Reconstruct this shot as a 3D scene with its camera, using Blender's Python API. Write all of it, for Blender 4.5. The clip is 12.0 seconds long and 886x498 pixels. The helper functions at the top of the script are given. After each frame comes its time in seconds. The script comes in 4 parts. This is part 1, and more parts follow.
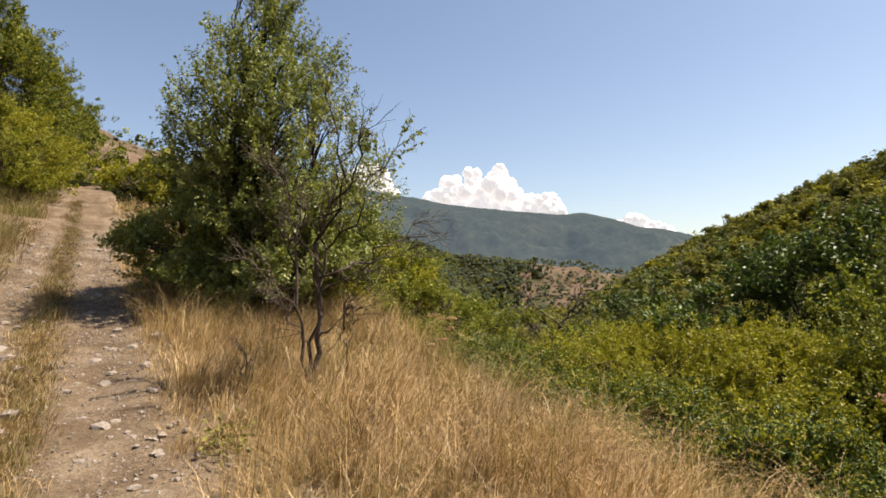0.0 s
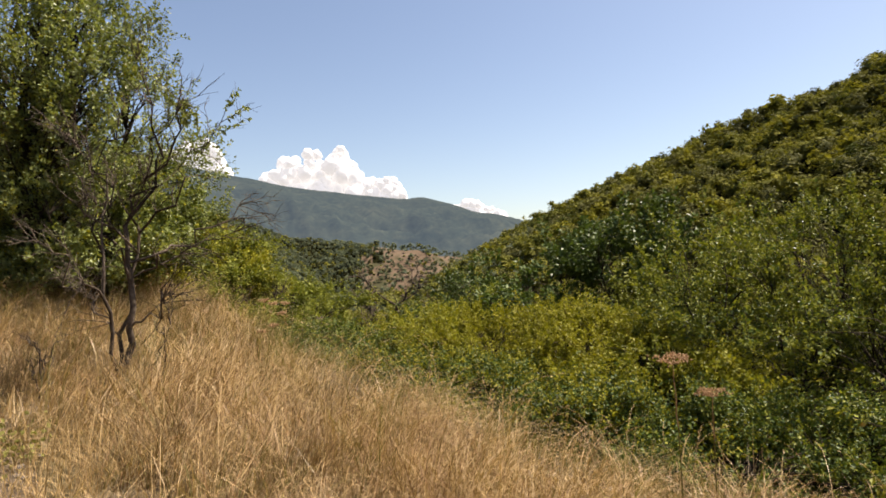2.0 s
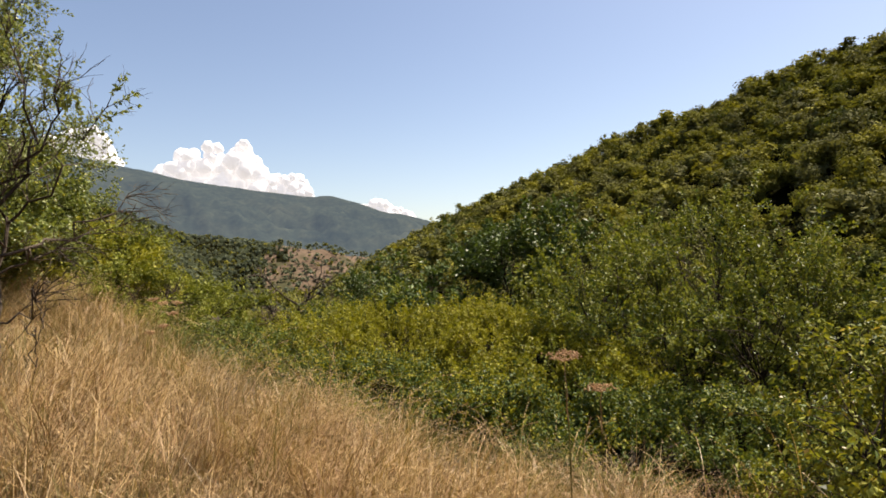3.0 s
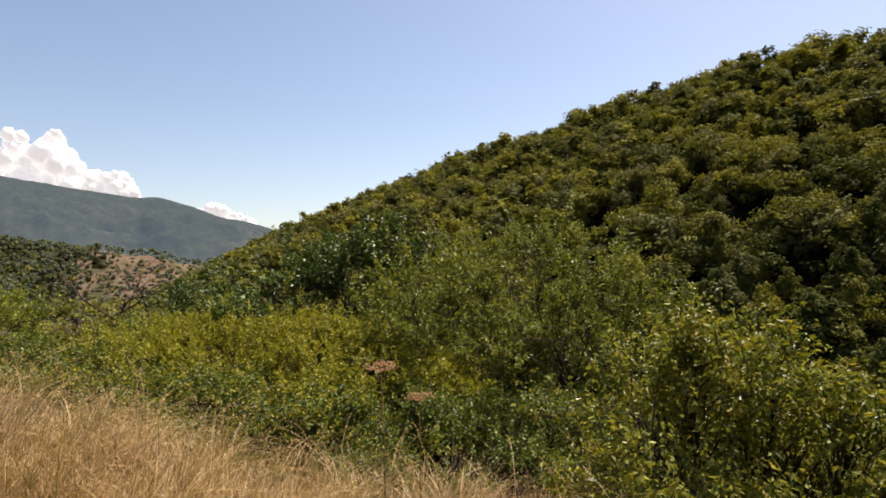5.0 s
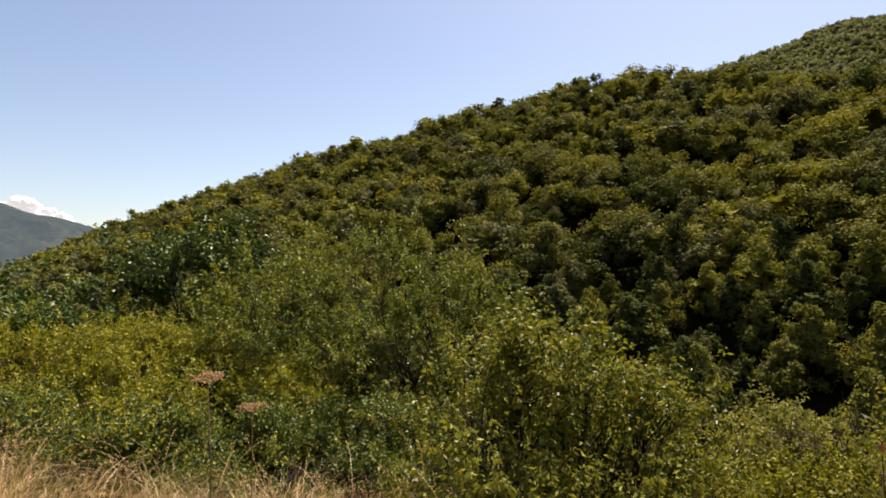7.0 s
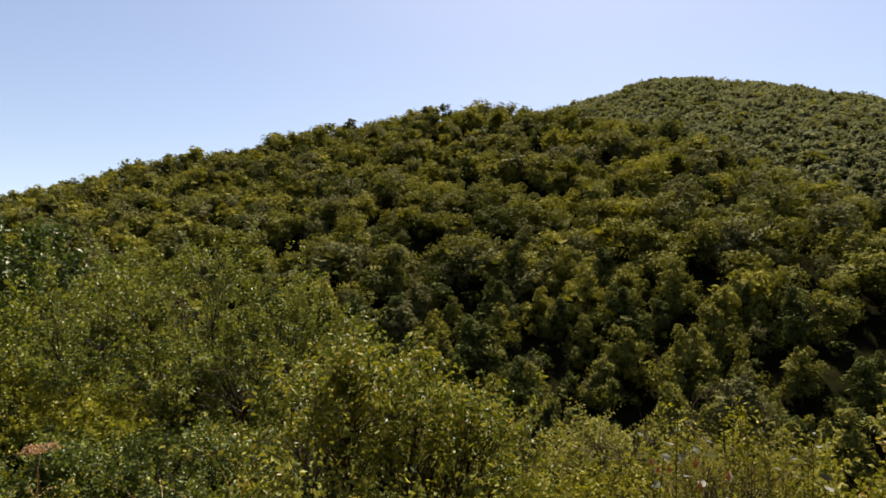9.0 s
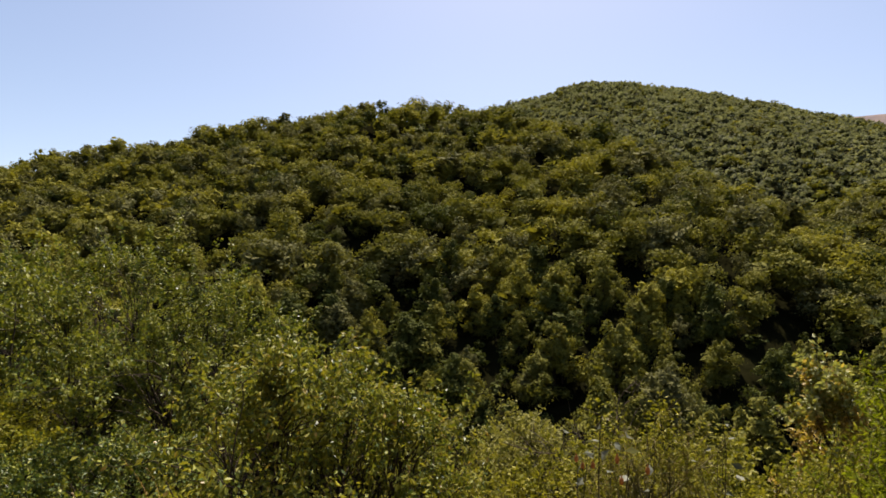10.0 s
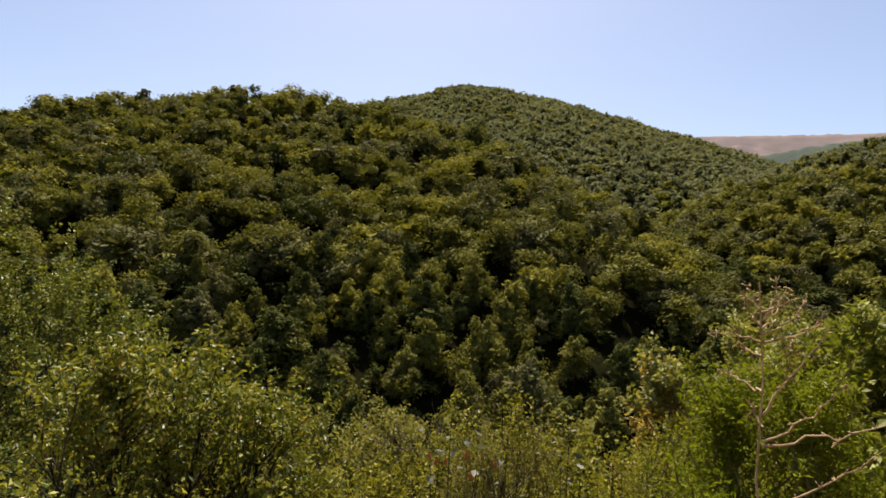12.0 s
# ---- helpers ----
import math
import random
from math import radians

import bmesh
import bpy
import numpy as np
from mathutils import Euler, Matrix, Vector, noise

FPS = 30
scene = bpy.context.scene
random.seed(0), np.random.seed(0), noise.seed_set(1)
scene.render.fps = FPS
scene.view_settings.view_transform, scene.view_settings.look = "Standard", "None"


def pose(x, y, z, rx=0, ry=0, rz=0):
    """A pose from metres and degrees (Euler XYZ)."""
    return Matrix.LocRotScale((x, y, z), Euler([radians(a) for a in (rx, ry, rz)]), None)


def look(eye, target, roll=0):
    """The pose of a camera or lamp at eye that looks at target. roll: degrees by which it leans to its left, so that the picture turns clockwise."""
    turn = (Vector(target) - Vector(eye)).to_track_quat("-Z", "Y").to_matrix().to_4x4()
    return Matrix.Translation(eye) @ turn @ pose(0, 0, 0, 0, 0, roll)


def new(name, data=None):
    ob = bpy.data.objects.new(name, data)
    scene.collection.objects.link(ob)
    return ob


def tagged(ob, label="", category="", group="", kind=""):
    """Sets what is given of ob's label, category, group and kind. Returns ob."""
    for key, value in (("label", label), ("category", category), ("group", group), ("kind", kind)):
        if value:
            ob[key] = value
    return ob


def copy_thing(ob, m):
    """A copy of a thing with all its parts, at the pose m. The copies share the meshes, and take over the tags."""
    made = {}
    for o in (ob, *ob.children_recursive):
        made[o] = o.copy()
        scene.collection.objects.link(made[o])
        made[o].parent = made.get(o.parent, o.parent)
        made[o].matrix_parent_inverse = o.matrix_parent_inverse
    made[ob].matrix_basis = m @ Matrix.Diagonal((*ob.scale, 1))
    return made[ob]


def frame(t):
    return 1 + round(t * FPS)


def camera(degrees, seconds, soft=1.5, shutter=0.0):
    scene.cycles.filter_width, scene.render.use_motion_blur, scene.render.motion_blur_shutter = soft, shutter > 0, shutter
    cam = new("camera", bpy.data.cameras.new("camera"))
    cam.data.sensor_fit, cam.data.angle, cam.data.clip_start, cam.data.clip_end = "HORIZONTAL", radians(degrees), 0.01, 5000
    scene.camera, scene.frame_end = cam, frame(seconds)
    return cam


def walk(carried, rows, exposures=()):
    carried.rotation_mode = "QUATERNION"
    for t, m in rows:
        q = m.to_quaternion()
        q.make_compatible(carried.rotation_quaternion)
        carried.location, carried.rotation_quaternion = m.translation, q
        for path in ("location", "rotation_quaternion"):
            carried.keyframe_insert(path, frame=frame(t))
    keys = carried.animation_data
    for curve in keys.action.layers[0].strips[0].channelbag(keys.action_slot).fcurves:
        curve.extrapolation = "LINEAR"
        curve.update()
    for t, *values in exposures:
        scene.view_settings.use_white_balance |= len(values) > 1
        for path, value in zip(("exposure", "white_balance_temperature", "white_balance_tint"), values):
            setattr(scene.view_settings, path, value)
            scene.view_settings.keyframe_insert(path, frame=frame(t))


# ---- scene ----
cam = camera(73.5, 12.0, soft=1.7)
EYE, TILT, LEAN = 1.6, 3.2, 1.3
ROWS = [
    (0.0, 0.001, -0.0021, -0.002, 0.0, 0.0, 0.0),
    (0.5, 0.0103, -0.0104, -0.0076, -3.15, -0.48, 0.18),
    (1.0, 0.0282, -0.0291, -0.0136, -6.7, -0.99, 0.03),
    (1.5, 0.0496, -0.0146, -0.0151, -10.78, -1.33, 0.05),
    (2.0, 0.0702, -0.006, -0.0152, -15.23, -1.56, -0.09),
    (2.5, 0.0858, -0.0068, -0.0172, -19.74, -1.56, -0.49),
    (3.0, 0.0994, -0.0082, -0.0212, -24.11, -1.41, -1.24),
    (5.0, 0.1893, -0.0673, -0.0165, -38.99, 0.18, -2.84),
    (5.5, 0.1987, -0.0758, -0.0113, -42.54, 0.52, -3.05),
    (6.0, 0.2064, -0.0878, -0.0107, -46.12, 0.8, -3.42),
    (6.5, 0.2089, -0.1011, -0.0118, -49.73, 1.05, -3.54),
    (7.0, 0.2146, -0.1148, -0.0085, -53.46, 1.43, -3.5),
    (9.0, 0.2469, -0.1816, 0.0193, -68.14, 4.52, -4.39),
    (9.5, 0.2542, -0.1941, 0.0272, -71.18, 4.97, -4.37),
    (10.0, 0.2657, -0.1937, 0.0304, -74.28, 4.75, -4.08),
    (10.5, 0.2768, -0.1905, 0.033, -77.55, 4.56, -4.02),
    (11.0, 0.2821, -0.2073, 0.0427, -80.7, 4.53, -4.22),
    (11.5, 0.2867, -0.2234, 0.0433, -83.69, 4.73, -4.63),
    (12.0, 0.2777, -0.2255, 0.0441, -86.55, 5.28, -4.87),
]
EXPOSURES = [(0.0, 1.24, 7150, 15), (3.0, 1.22, 7150, 16), (5.0, 1.19, 7150, 17), (12.0, 1.19, 7100, 17)]
walk(cam, [(t, pose(0, 0, EYE, TILT, LEAN, 0) @ pose(x, y, z, 90 + pitch, roll, yaw)) for t, x, y, z, yaw, pitch, roll in ROWS], EXPOSURES)

# ---- light: a high late-summer sun over the valley, clear sky ----
SUN_AZ, SUN_EL = 83.0, 58.0
world = bpy.data.worlds.new("sky")
scene.world = world
world.use_nodes = True
wn, wl = world.node_tree.nodes, world.node_tree.links
sky = wn.new("ShaderNodeTexSky")
sky.sky_type, sky.sun_disc = "NISHITA", False
sky.sun_elevation, sky.sun_rotation = radians(SUN_EL), radians(SUN_AZ)
sky.altitude, sky.air_density, sky.dust_density, sky.ozone_density = 300, 1.0, 1.1, 0.9
wn["Background"].inputs["Strength"].default_value = 0.072
wl.new(sky.outputs[0], wn["Background"].inputs["Color"])
sun_dir = Vector((math.sin(radians(SUN_AZ)) * math.cos(radians(SUN_EL)), math.cos(radians(SUN_AZ)) * math.cos(radians(SUN_EL)), math.sin(radians(SUN_EL))))
sun = new("sun", bpy.data.lights.new("sun", "SUN"))
sun.data.energy, sun.data.angle, sun.data.color = 5.0, radians(0.53), (1.0, 0.95, 0.86)
sun.matrix_world = look(sun_dir * 100, (0, 0, 0))


# ---- materials ----
def material(name):
    m = bpy.data.materials.new(name)
    m.use_nodes = True
    n = m.node_tree.nodes
    return m, n, m.node_tree.links, n["Principled BSDF"], n["Material Output"]


def noise_node(n, l, scale, detail=4.0, rough=0.6, coord="Object"):
    tc = n.new("ShaderNodeTexCoord")
    t = n.new("ShaderNodeTexNoise")
    t.inputs["Scale"].default_value, t.inputs["Detail"].default_value, t.inputs["Roughness"].default_value = scale, detail, rough
    l.new(tc.outputs[coord], t.inputs["Vector"])
    return t


def ramp(n, l, source, stops):
    r = n.new("ShaderNodeValToRGB")
    e = r.color_ramp.elements
    while len(e) < len(stops):
        e.new(0.5)
    for k, (p, c) in zip(e, stops):
        k.position, k.color = p, (*c, 1)
    l.new(source, r.inputs["Fac"])
    return r


def mix(n, l, fac, a, b, blend="MIX"):
    m = n.new("ShaderNodeMix")
    m.data_type, m.blend_type = "RGBA", blend
    for socket, v in ((m.inputs[0], fac), (m.inputs[6], a), (m.inputs[7], b)):
        if isinstance(v, (int, float)):
            socket.default_value = v
        elif isinstance(v, tuple):
            socket.default_value = (*v, 1)
        else:
            l.new(v, socket)
    return m.outputs[2]


def leaf_material(name, dark, mid, light, rough=0.45, clear=0.4, patch=1.2, gloss=0.4, warmth=0.45):
    """Leaves: every leaf its own tint, broad patches over the plant, light shining through."""
    m, n, l, p, out = material(name)
    geo = n.new("ShaderNodeNewGeometry")
    tint = ramp(n, l, geo.outputs["Random Per Island"], [(0.0, dark), (0.5, mid), (1.0, light)])
    big = noise_node(n, l, patch, 3)
    colour = mix(n, l, ramp(n, l, big.outputs["Fac"], [(0.35, (0, 0, 0)), (0.7, (1, 1, 1))]).outputs[0], tint.outputs[0], mix(n, l, 0.6, tint.outputs[0], light))
    l.new(colour, p.inputs["Base Color"])
    p.inputs["Roughness"].default_value = rough
    p.inputs["Specular IOR Level"].default_value = gloss
    tr = n.new("ShaderNodeBsdfTranslucent")
    warm = mix(n, l, 1.0, colour, (1.0, 1.0, warmth), "MULTIPLY")
    l.new(warm, tr.inputs["Color"])
    ms = n.new("ShaderNodeMixShader")
    ms.inputs[0].default_value = clear
    l.new(p.outputs[0], ms.inputs[1])
    l.new(tr.outputs[0], ms.inputs[2])
    l.new(ms.outputs[0], out.inputs["Surface"])
    return m


def rough_material(name, stops, scale, fine, rough=0.9, bump=0.4, depth=0.02, patches=None, shine=0.05):
    """Earth, bark, rock: broad and fine variation of colour with relief."""
    m, n, l, p, out = material(name)
    a, b = noise_node(n, l, scale, 6, 0.65), noise_node(n, l, fine, 5, 0.7)
    colour = ramp(n, l, a.outputs["Fac"], stops).outputs[0]
    grain = ramp(n, l, b.outputs["Fac"], [(0.3, (0.55, 0.55, 0.55)), (0.7, (1.25, 1.25, 1.25))]).outputs[0]
    colour = mix(n, l, 1.0, colour, grain, "MULTIPLY")
    if patches:
        pn = noise_node(n, l, patches[0], 4, 0.6)
        colour = mix(n, l, ramp(n, l, pn.outputs["Fac"], [(0.5, (0, 0, 0)), (0.62, (1, 1, 1))]).outputs[0], colour, patches[1])
    l.new(colour, p.inputs["Base Color"])
    p.inputs["Roughness"].default_value = rough
    p.inputs["Specular IOR Level"].default_value = shine
    bp = n.new("ShaderNodeBump")
    bp.inputs["Strength"].default_value, bp.inputs["Distance"].default_value = bump, depth
    l.new(b.outputs["Fac"], bp.inputs["Height"])
    l.new(bp.outputs[0], p.inputs["Normal"])
    return m


SOIL = rough_material("dry_soil", [(0.3, (0.08, 0.056, 0.0336)), (0.5, (0.132, 0.096, 0.06)), (0.7, (0.18, 0.136, 0.088))], 0.9, 14.0, bump=0.7, depth=0.03, patches=(0.8, (0.12, 0.092, 0.048)))
# Near black: the shade under the trees is put into this floor colour.
SHADED_LITTER = rough_material("shaded_forest_floor", [(0.3, (0.0056, 0.0056, 0.0024)), (0.6, (0.0104, 0.0104, 0.004))], 0.05, 0.6, depth=0.2, shine=0.0)
SCREE = rough_material("bare_slope", [(0.3, (0.068, 0.0464, 0.0304)), (0.5, (0.112, 0.0784, 0.0512)), (0.72, (0.152, 0.112, 0.0784))], 0.02, 0.35, depth=0.3, patches=(0.03, (0.048, 0.0464, 0.0224)))
MOULD = rough_material("leaf_mould", [(0.3, (0.024, 0.0184, 0.0112)), (0.7, (0.06, 0.0464, 0.0288))], 2.0, 20.0, bump=0.6, depth=0.03)
DUST = rough_material("track_dust", [(0.3, (0.1, 0.0696, 0.044)), (0.5, (0.16, 0.118, 0.0784)), (0.7, (0.224, 0.174, 0.12))], 1.3, 26.0, bump=0.8, depth=0.04, patches=(1.9, (0.1, 0.0704, 0.044)))
STONE = rough_material("pale_stone", [(0.3, (0.16, 0.128, 0.1)), (0.6, (0.288, 0.248, 0.208))], 6.0, 40.0, bump=0.3, depth=0.01)
BARK = rough_material("grey_brown_bark", [(0.3, (0.024, 0.0184, 0.0128)), (0.7, (0.064, 0.0496, 0.036))], 6.0, 40.0, bump=0.6, depth=0.01)
DEAD = rough_material("bleached_dead_wood", [(0.3, (0.048, 0.036, 0.0264)), (0.7, (0.136, 0.108, 0.084))], 5.0, 40.0, bump=0.5, depth=0.008)
PALE_STALK = rough_material("pale_dry_stalk", [(0.3, (0.3, 0.2, 0.11)), (0.7, (0.52, 0.39, 0.23))], 8.0, 50.0, bump=0.3, depth=0.004)
RUST = rough_material("rusty_dry_umbel", [(0.3, (0.34, 0.2, 0.1)), (0.7, (0.58, 0.39, 0.22))], 20.0, 90.0, bump=0.3, depth=0.004)
HIP = rough_material("orange_rose_hip", [(0.3, (0.288, 0.104, 0.028)), (0.7, (0.4, 0.176, 0.056))], 30.0, 90.0, rough=0.4, bump=0.05, depth=0.002)

PEAR = leaf_material("small_glossy_leaf", (0.048, 0.071, 0.0173), (0.13, 0.166, 0.0403), (0.298, 0.326, 0.115), rough=0.42, clear=0.33, gloss=0.28)
YELLOWISH = leaf_material("yellow_green_leaf", (0.0887, 0.102, 0.00887), (0.191, 0.197, 0.0178), (0.355, 0.32, 0.0355), rough=0.5, clear=0.32, gloss=0.15)
MIDGREEN = leaf_material("mid_green_leaf", (0.05, 0.064, 0.009), (0.136, 0.158, 0.022), (0.265, 0.275, 0.052), rough=0.5, clear=0.3, gloss=0.12)
DEEPGREEN = leaf_material("deep_green_leaf", (0.0239, 0.0414, 0.0092), (0.0534, 0.0846, 0.0184), (0.115, 0.159, 0.0405), rough=0.45, clear=0.22, gloss=0.2)
BRIGHT = leaf_material("bright_green_leaf", (0.08, 0.0883, 0.0099), (0.165, 0.166, 0.0198), (0.31, 0.283, 0.045), rough=0.55, clear=0.34, gloss=0.08)
BROOM = leaf_material("fresh_broom_green", (0.06, 0.082, 0.006), (0.125, 0.158, 0.01), (0.22, 0.25, 0.022), rough=0.6, clear=0.42, gloss=0.05)
GREYGREEN = leaf_material("grey_green_leaf", (0.1, 0.102, 0.0238), (0.18, 0.177, 0.0425), (0.3, 0.281, 0.085), rough=0.6, clear=0.32, gloss=0.1)
PALE = leaf_material("pale_green_leaf", (0.137, 0.158, 0.0445), (0.235, 0.255, 0.081), (0.372, 0.372, 0.162), rough=0.5, clear=0.36, gloss=0.25)
GOLD = leaf_material("golden_leaf", (0.208, 0.136, 0.0208), (0.344, 0.24, 0.044), (0.448, 0.344, 0.096), clear=0.4)
SILVER = leaf_material("silver_leaf", (0.056, 0.064, 0.036), (0.088, 0.096, 0.06), (0.152, 0.16, 0.116), clear=0.25, rough=0.6, gloss=0.15)
STRAW = leaf_material("straw", (0.117, 0.0687, 0.0251), (0.336, 0.211, 0.0829), (0.623, 0.448, 0.23), rough=0.45, clear=0.22, patch=2.2, gloss=0.35)
GOLD_STRAW = leaf_material("golden_straw", (0.056, 0.0336, 0.0128), (0.132, 0.0848, 0.0336), (0.272, 0.192, 0.084), rough=0.55, clear=0.22, patch=2.6, gloss=0.3)
RED_STRAW = leaf_material("reddish_straw", (0.104, 0.0528, 0.0216), (0.216, 0.116, 0.048), (0.336, 0.208, 0.1), rough=0.6, clear=0.2, patch=0.9, gloss=0.25)
GREEN_STRAW = leaf_material("greenish_straw", (0.0888, 0.0816, 0.024), (0.157, 0.136, 0.0408), (0.245, 0.204, 0.0744), rough=0.6, clear=0.35, patch=0.7, gloss=0.25)
WOODS = [
    leaf_material("oak_woods", (0.084, 0.0864, 0.0192), (0.128, 0.128, 0.0272), (0.18, 0.174, 0.04), warmth=0.45, rough=0.8, clear=0.24, patch=0.1, gloss=0.03),
    leaf_material("yellowing_woods", (0.136, 0.13, 0.024), (0.192, 0.181, 0.032), (0.252, 0.234, 0.0448), warmth=0.45, rough=0.8, clear=0.24, patch=0.1, gloss=0.03),
    leaf_material("grey_woods", (0.08, 0.0816, 0.0304), (0.11, 0.11, 0.0416), (0.148, 0.144, 0.056), warmth=0.6, rough=0.8, clear=0.2, patch=0.1, gloss=0.03),
    leaf_material("dark_woods", (0.0416, 0.0512, 0.0128), (0.0624, 0.0736, 0.0176), (0.0864, 0.0976, 0.0256), warmth=0.5, rough=0.8, clear=0.2, patch=0.1, gloss=0.03),
    # Far woods: aerial haze is put into these two greyer, bluer leaf colours.
    leaf_material("hazed_peak_woods", (0.0912, 0.0998, 0.0508), (0.127, 0.137, 0.0709), (0.169, 0.177, 0.0929), warmth=0.7, rough=0.8, clear=0.42, patch=0.02, gloss=0.05),
    leaf_material("hazed_slope_woods", (0.067, 0.0842, 0.054), (0.104, 0.124, 0.0778), (0.151, 0.17, 0.108), warmth=0.8, rough=0.8, clear=0.45, patch=0.02, gloss=0.05),
]


def glow_material(name, tones, glow_tint, amount, scale):
    """Far land: woods and clearings; an added glow imitates kilometres of haze."""
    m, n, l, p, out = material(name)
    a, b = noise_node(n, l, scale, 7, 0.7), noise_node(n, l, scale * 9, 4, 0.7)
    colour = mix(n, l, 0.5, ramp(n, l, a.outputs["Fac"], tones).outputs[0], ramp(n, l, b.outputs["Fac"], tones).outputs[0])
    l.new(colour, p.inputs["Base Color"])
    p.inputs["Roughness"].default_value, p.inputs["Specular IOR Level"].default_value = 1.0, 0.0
    p.inputs["Emission Color"].default_value, p.inputs["Emission Strength"].default_value = (*glow_tint, 1), amount
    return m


# The emission of these three is painted haze over the far land.
FAR_WOODS = glow_material("hazed_far_woods", [(0.3, (0.0112, 0.016, 0.0128)), (0.5, (0.024, 0.0296, 0.02)), (0.72, (0.052, 0.0544, 0.0336))], (0.208, 0.312, 0.496), 0.105, 0.004)
RIDGE_WOODS = glow_material("hazed_ridge_woods", [(0.3, (0.024, 0.032, 0.0192)), (0.55, (0.048, 0.0576, 0.0288)), (0.75, (0.08, 0.0864, 0.0416))], (0.264, 0.336, 0.44), 0.095, 0.012)
FAR_HEATH = glow_material("hazed_far_heath", [(0.3, (0.076, 0.052, 0.04)), (0.6, (0.12, 0.0864, 0.0664))], (0.336, 0.336, 0.384), 0.2, 0.003)
# Clouds glow by themselves, which fills in their shaded sides.
CLOUD = glow_material("cumulus", [(0.3, (0.448, 0.448, 0.456)), (0.7, (0.496, 0.496, 0.496))], (0.76, 0.752, 0.752), 0.35, 0.002)


# ---- mesh helpers ----
def mesh_of(name, verts, faces, mat=None, smooth=False):
    """A mesh from arrays: verts (n, 3), faces (m, 3) or (m, 4)."""
    verts, faces = np.asarray(verts, np.float32), np.asarray(faces, np.int32)
    me = bpy.data.meshes.new(name)
    me.vertices.add(len(verts))
    me.vertices.foreach_set("co", verts.ravel())
    me.loops.add(faces.size)
    me.loops.foreach_set("vertex_index", faces.ravel())
    me.polygons.add(len(faces))
    me.polygons.foreach_set("loop_start", np.arange(0, faces.size, faces.shape[1], dtype=np.int32))
    me.polygons.foreach_set("use_smooth", np.full(len(faces), smooth))
    me.update(calc_edges=True)
    if mat:
        me.materials.append(mat)
    return me


def part(name, me, parent, label=""):
    ob = new(name, me)
    ob.parent = parent
    return tagged(ob, label)


def thing(name, place, label, category, group=""):
    e = new(name)
    e.location = place
    return tagged(e, label, category, group)


def join(pieces):
    """One (verts, faces) out of many with the same face size."""
    at, vs, fs = 0, [], []
    for v, f in pieces:
        vs.append(v)
        fs.append(f + at)
        at += len(v)
    return np.concatenate(vs), np.concatenate(fs)


def unit(v):
    return v / np.maximum(np.linalg.norm(v, axis=-1, keepdims=True), 1e-9)


def tube(points, radii, sides=5):
    points = np.asarray(points, float)
    d = unit(np.gradient(points, axis=0))
    ref = np.array([0.31, 0.2, 0.93]) if abs(d[:, 2]).mean() < 0.8 else np.array([0.9, 0.3, 0.1])
    a = unit(np.cross(d, ref))
    b = np.cross(d, a)
    ang = np.arange(sides) * 2 * np.pi / sides
    ring = np.cos(ang)[None, :, None] * a[:, None] + np.sin(ang)[None, :, None] * b[:, None]
    v = (points[:, None] + ring * np.asarray(radii)[:, None, None]).reshape(-1, 3)
    i, j = np.meshgrid(np.arange(len(points) - 1), np.arange(sides), indexing="ij")
    k = (j + 1) % sides
    return v, np.stack([i * sides + j, i * sides + k, (i + 1) * sides + k, (i + 1) * sides + j], -1).reshape(-1, 4)


def bend(rng, a, b, rise, steps, wobble):
    """A limb from a to b that starts upwards and wavers."""
    t = np.linspace(0, 1, steps)[:, None]
    c = (a + b) / 2 + np.array([0, 0, rise]) + rng.normal(0, wobble, 3)
    p = (1 - t) ** 2 * a + 2 * t * (1 - t) * c + t ** 2 * b
    return p + rng.normal(0, wobble * 0.35, p.shape) * np.sin(np.pi * t)


def leaves(rng, at, way, size, spread=0.9, width=0.5, droop=0.2, up=0.5, fine=False):
    """Folded leaves at the points given, each along its own way."""
    n = len(at)
    axis = unit(way + rng.normal(0, spread, (n, 3)) + np.array([0, 0, -droop]))
    face = unit(rng.normal(0, 0.8, (n, 3)) + np.array([0, 0, up]))
    side = unit(np.cross(axis, face))
    face = np.cross(side, axis)
    s = (size * rng.uniform(0.6, 1.25, n))[:, None]
    w = width * rng.uniform(0.8, 1.2, n)[:, None]
    curl = rng.uniform(0.02, 0.18, n)[:, None]
    base = at
    left = at + s * (0.5 * axis + w * 0.5 * side + curl * face)
    right = at + s * (0.5 * axis - w * 0.5 * side + curl * face)
    mid = at + s * 0.52 * axis
    tip = at + s * (axis - curl * face)
    if not fine:
        v = np.stack([base, right, tip, left], 1).reshape(-1, 3)
        return v, (np.array([[0, 1, 2], [0, 2, 3]])[None] + np.arange(n)[:, None, None] * 4).reshape(-1, 3)
    v = np.stack([base, right, tip, left, mid], 1).reshape(-1, 3)
    k = np.arange(n)[:, None, None] * 5
    f = (np.array([[0, 1, 4], [1, 2, 4], [2, 3, 4], [3, 0, 4]])[None] + k).reshape(-1, 3)
    return v, f


# ---- the lie of the land ----
def polar(az, dist, el):
    a = radians(az)
    return (dist * math.sin(a), dist * math.cos(a), EYE + dist * math.tan(radians(el)))


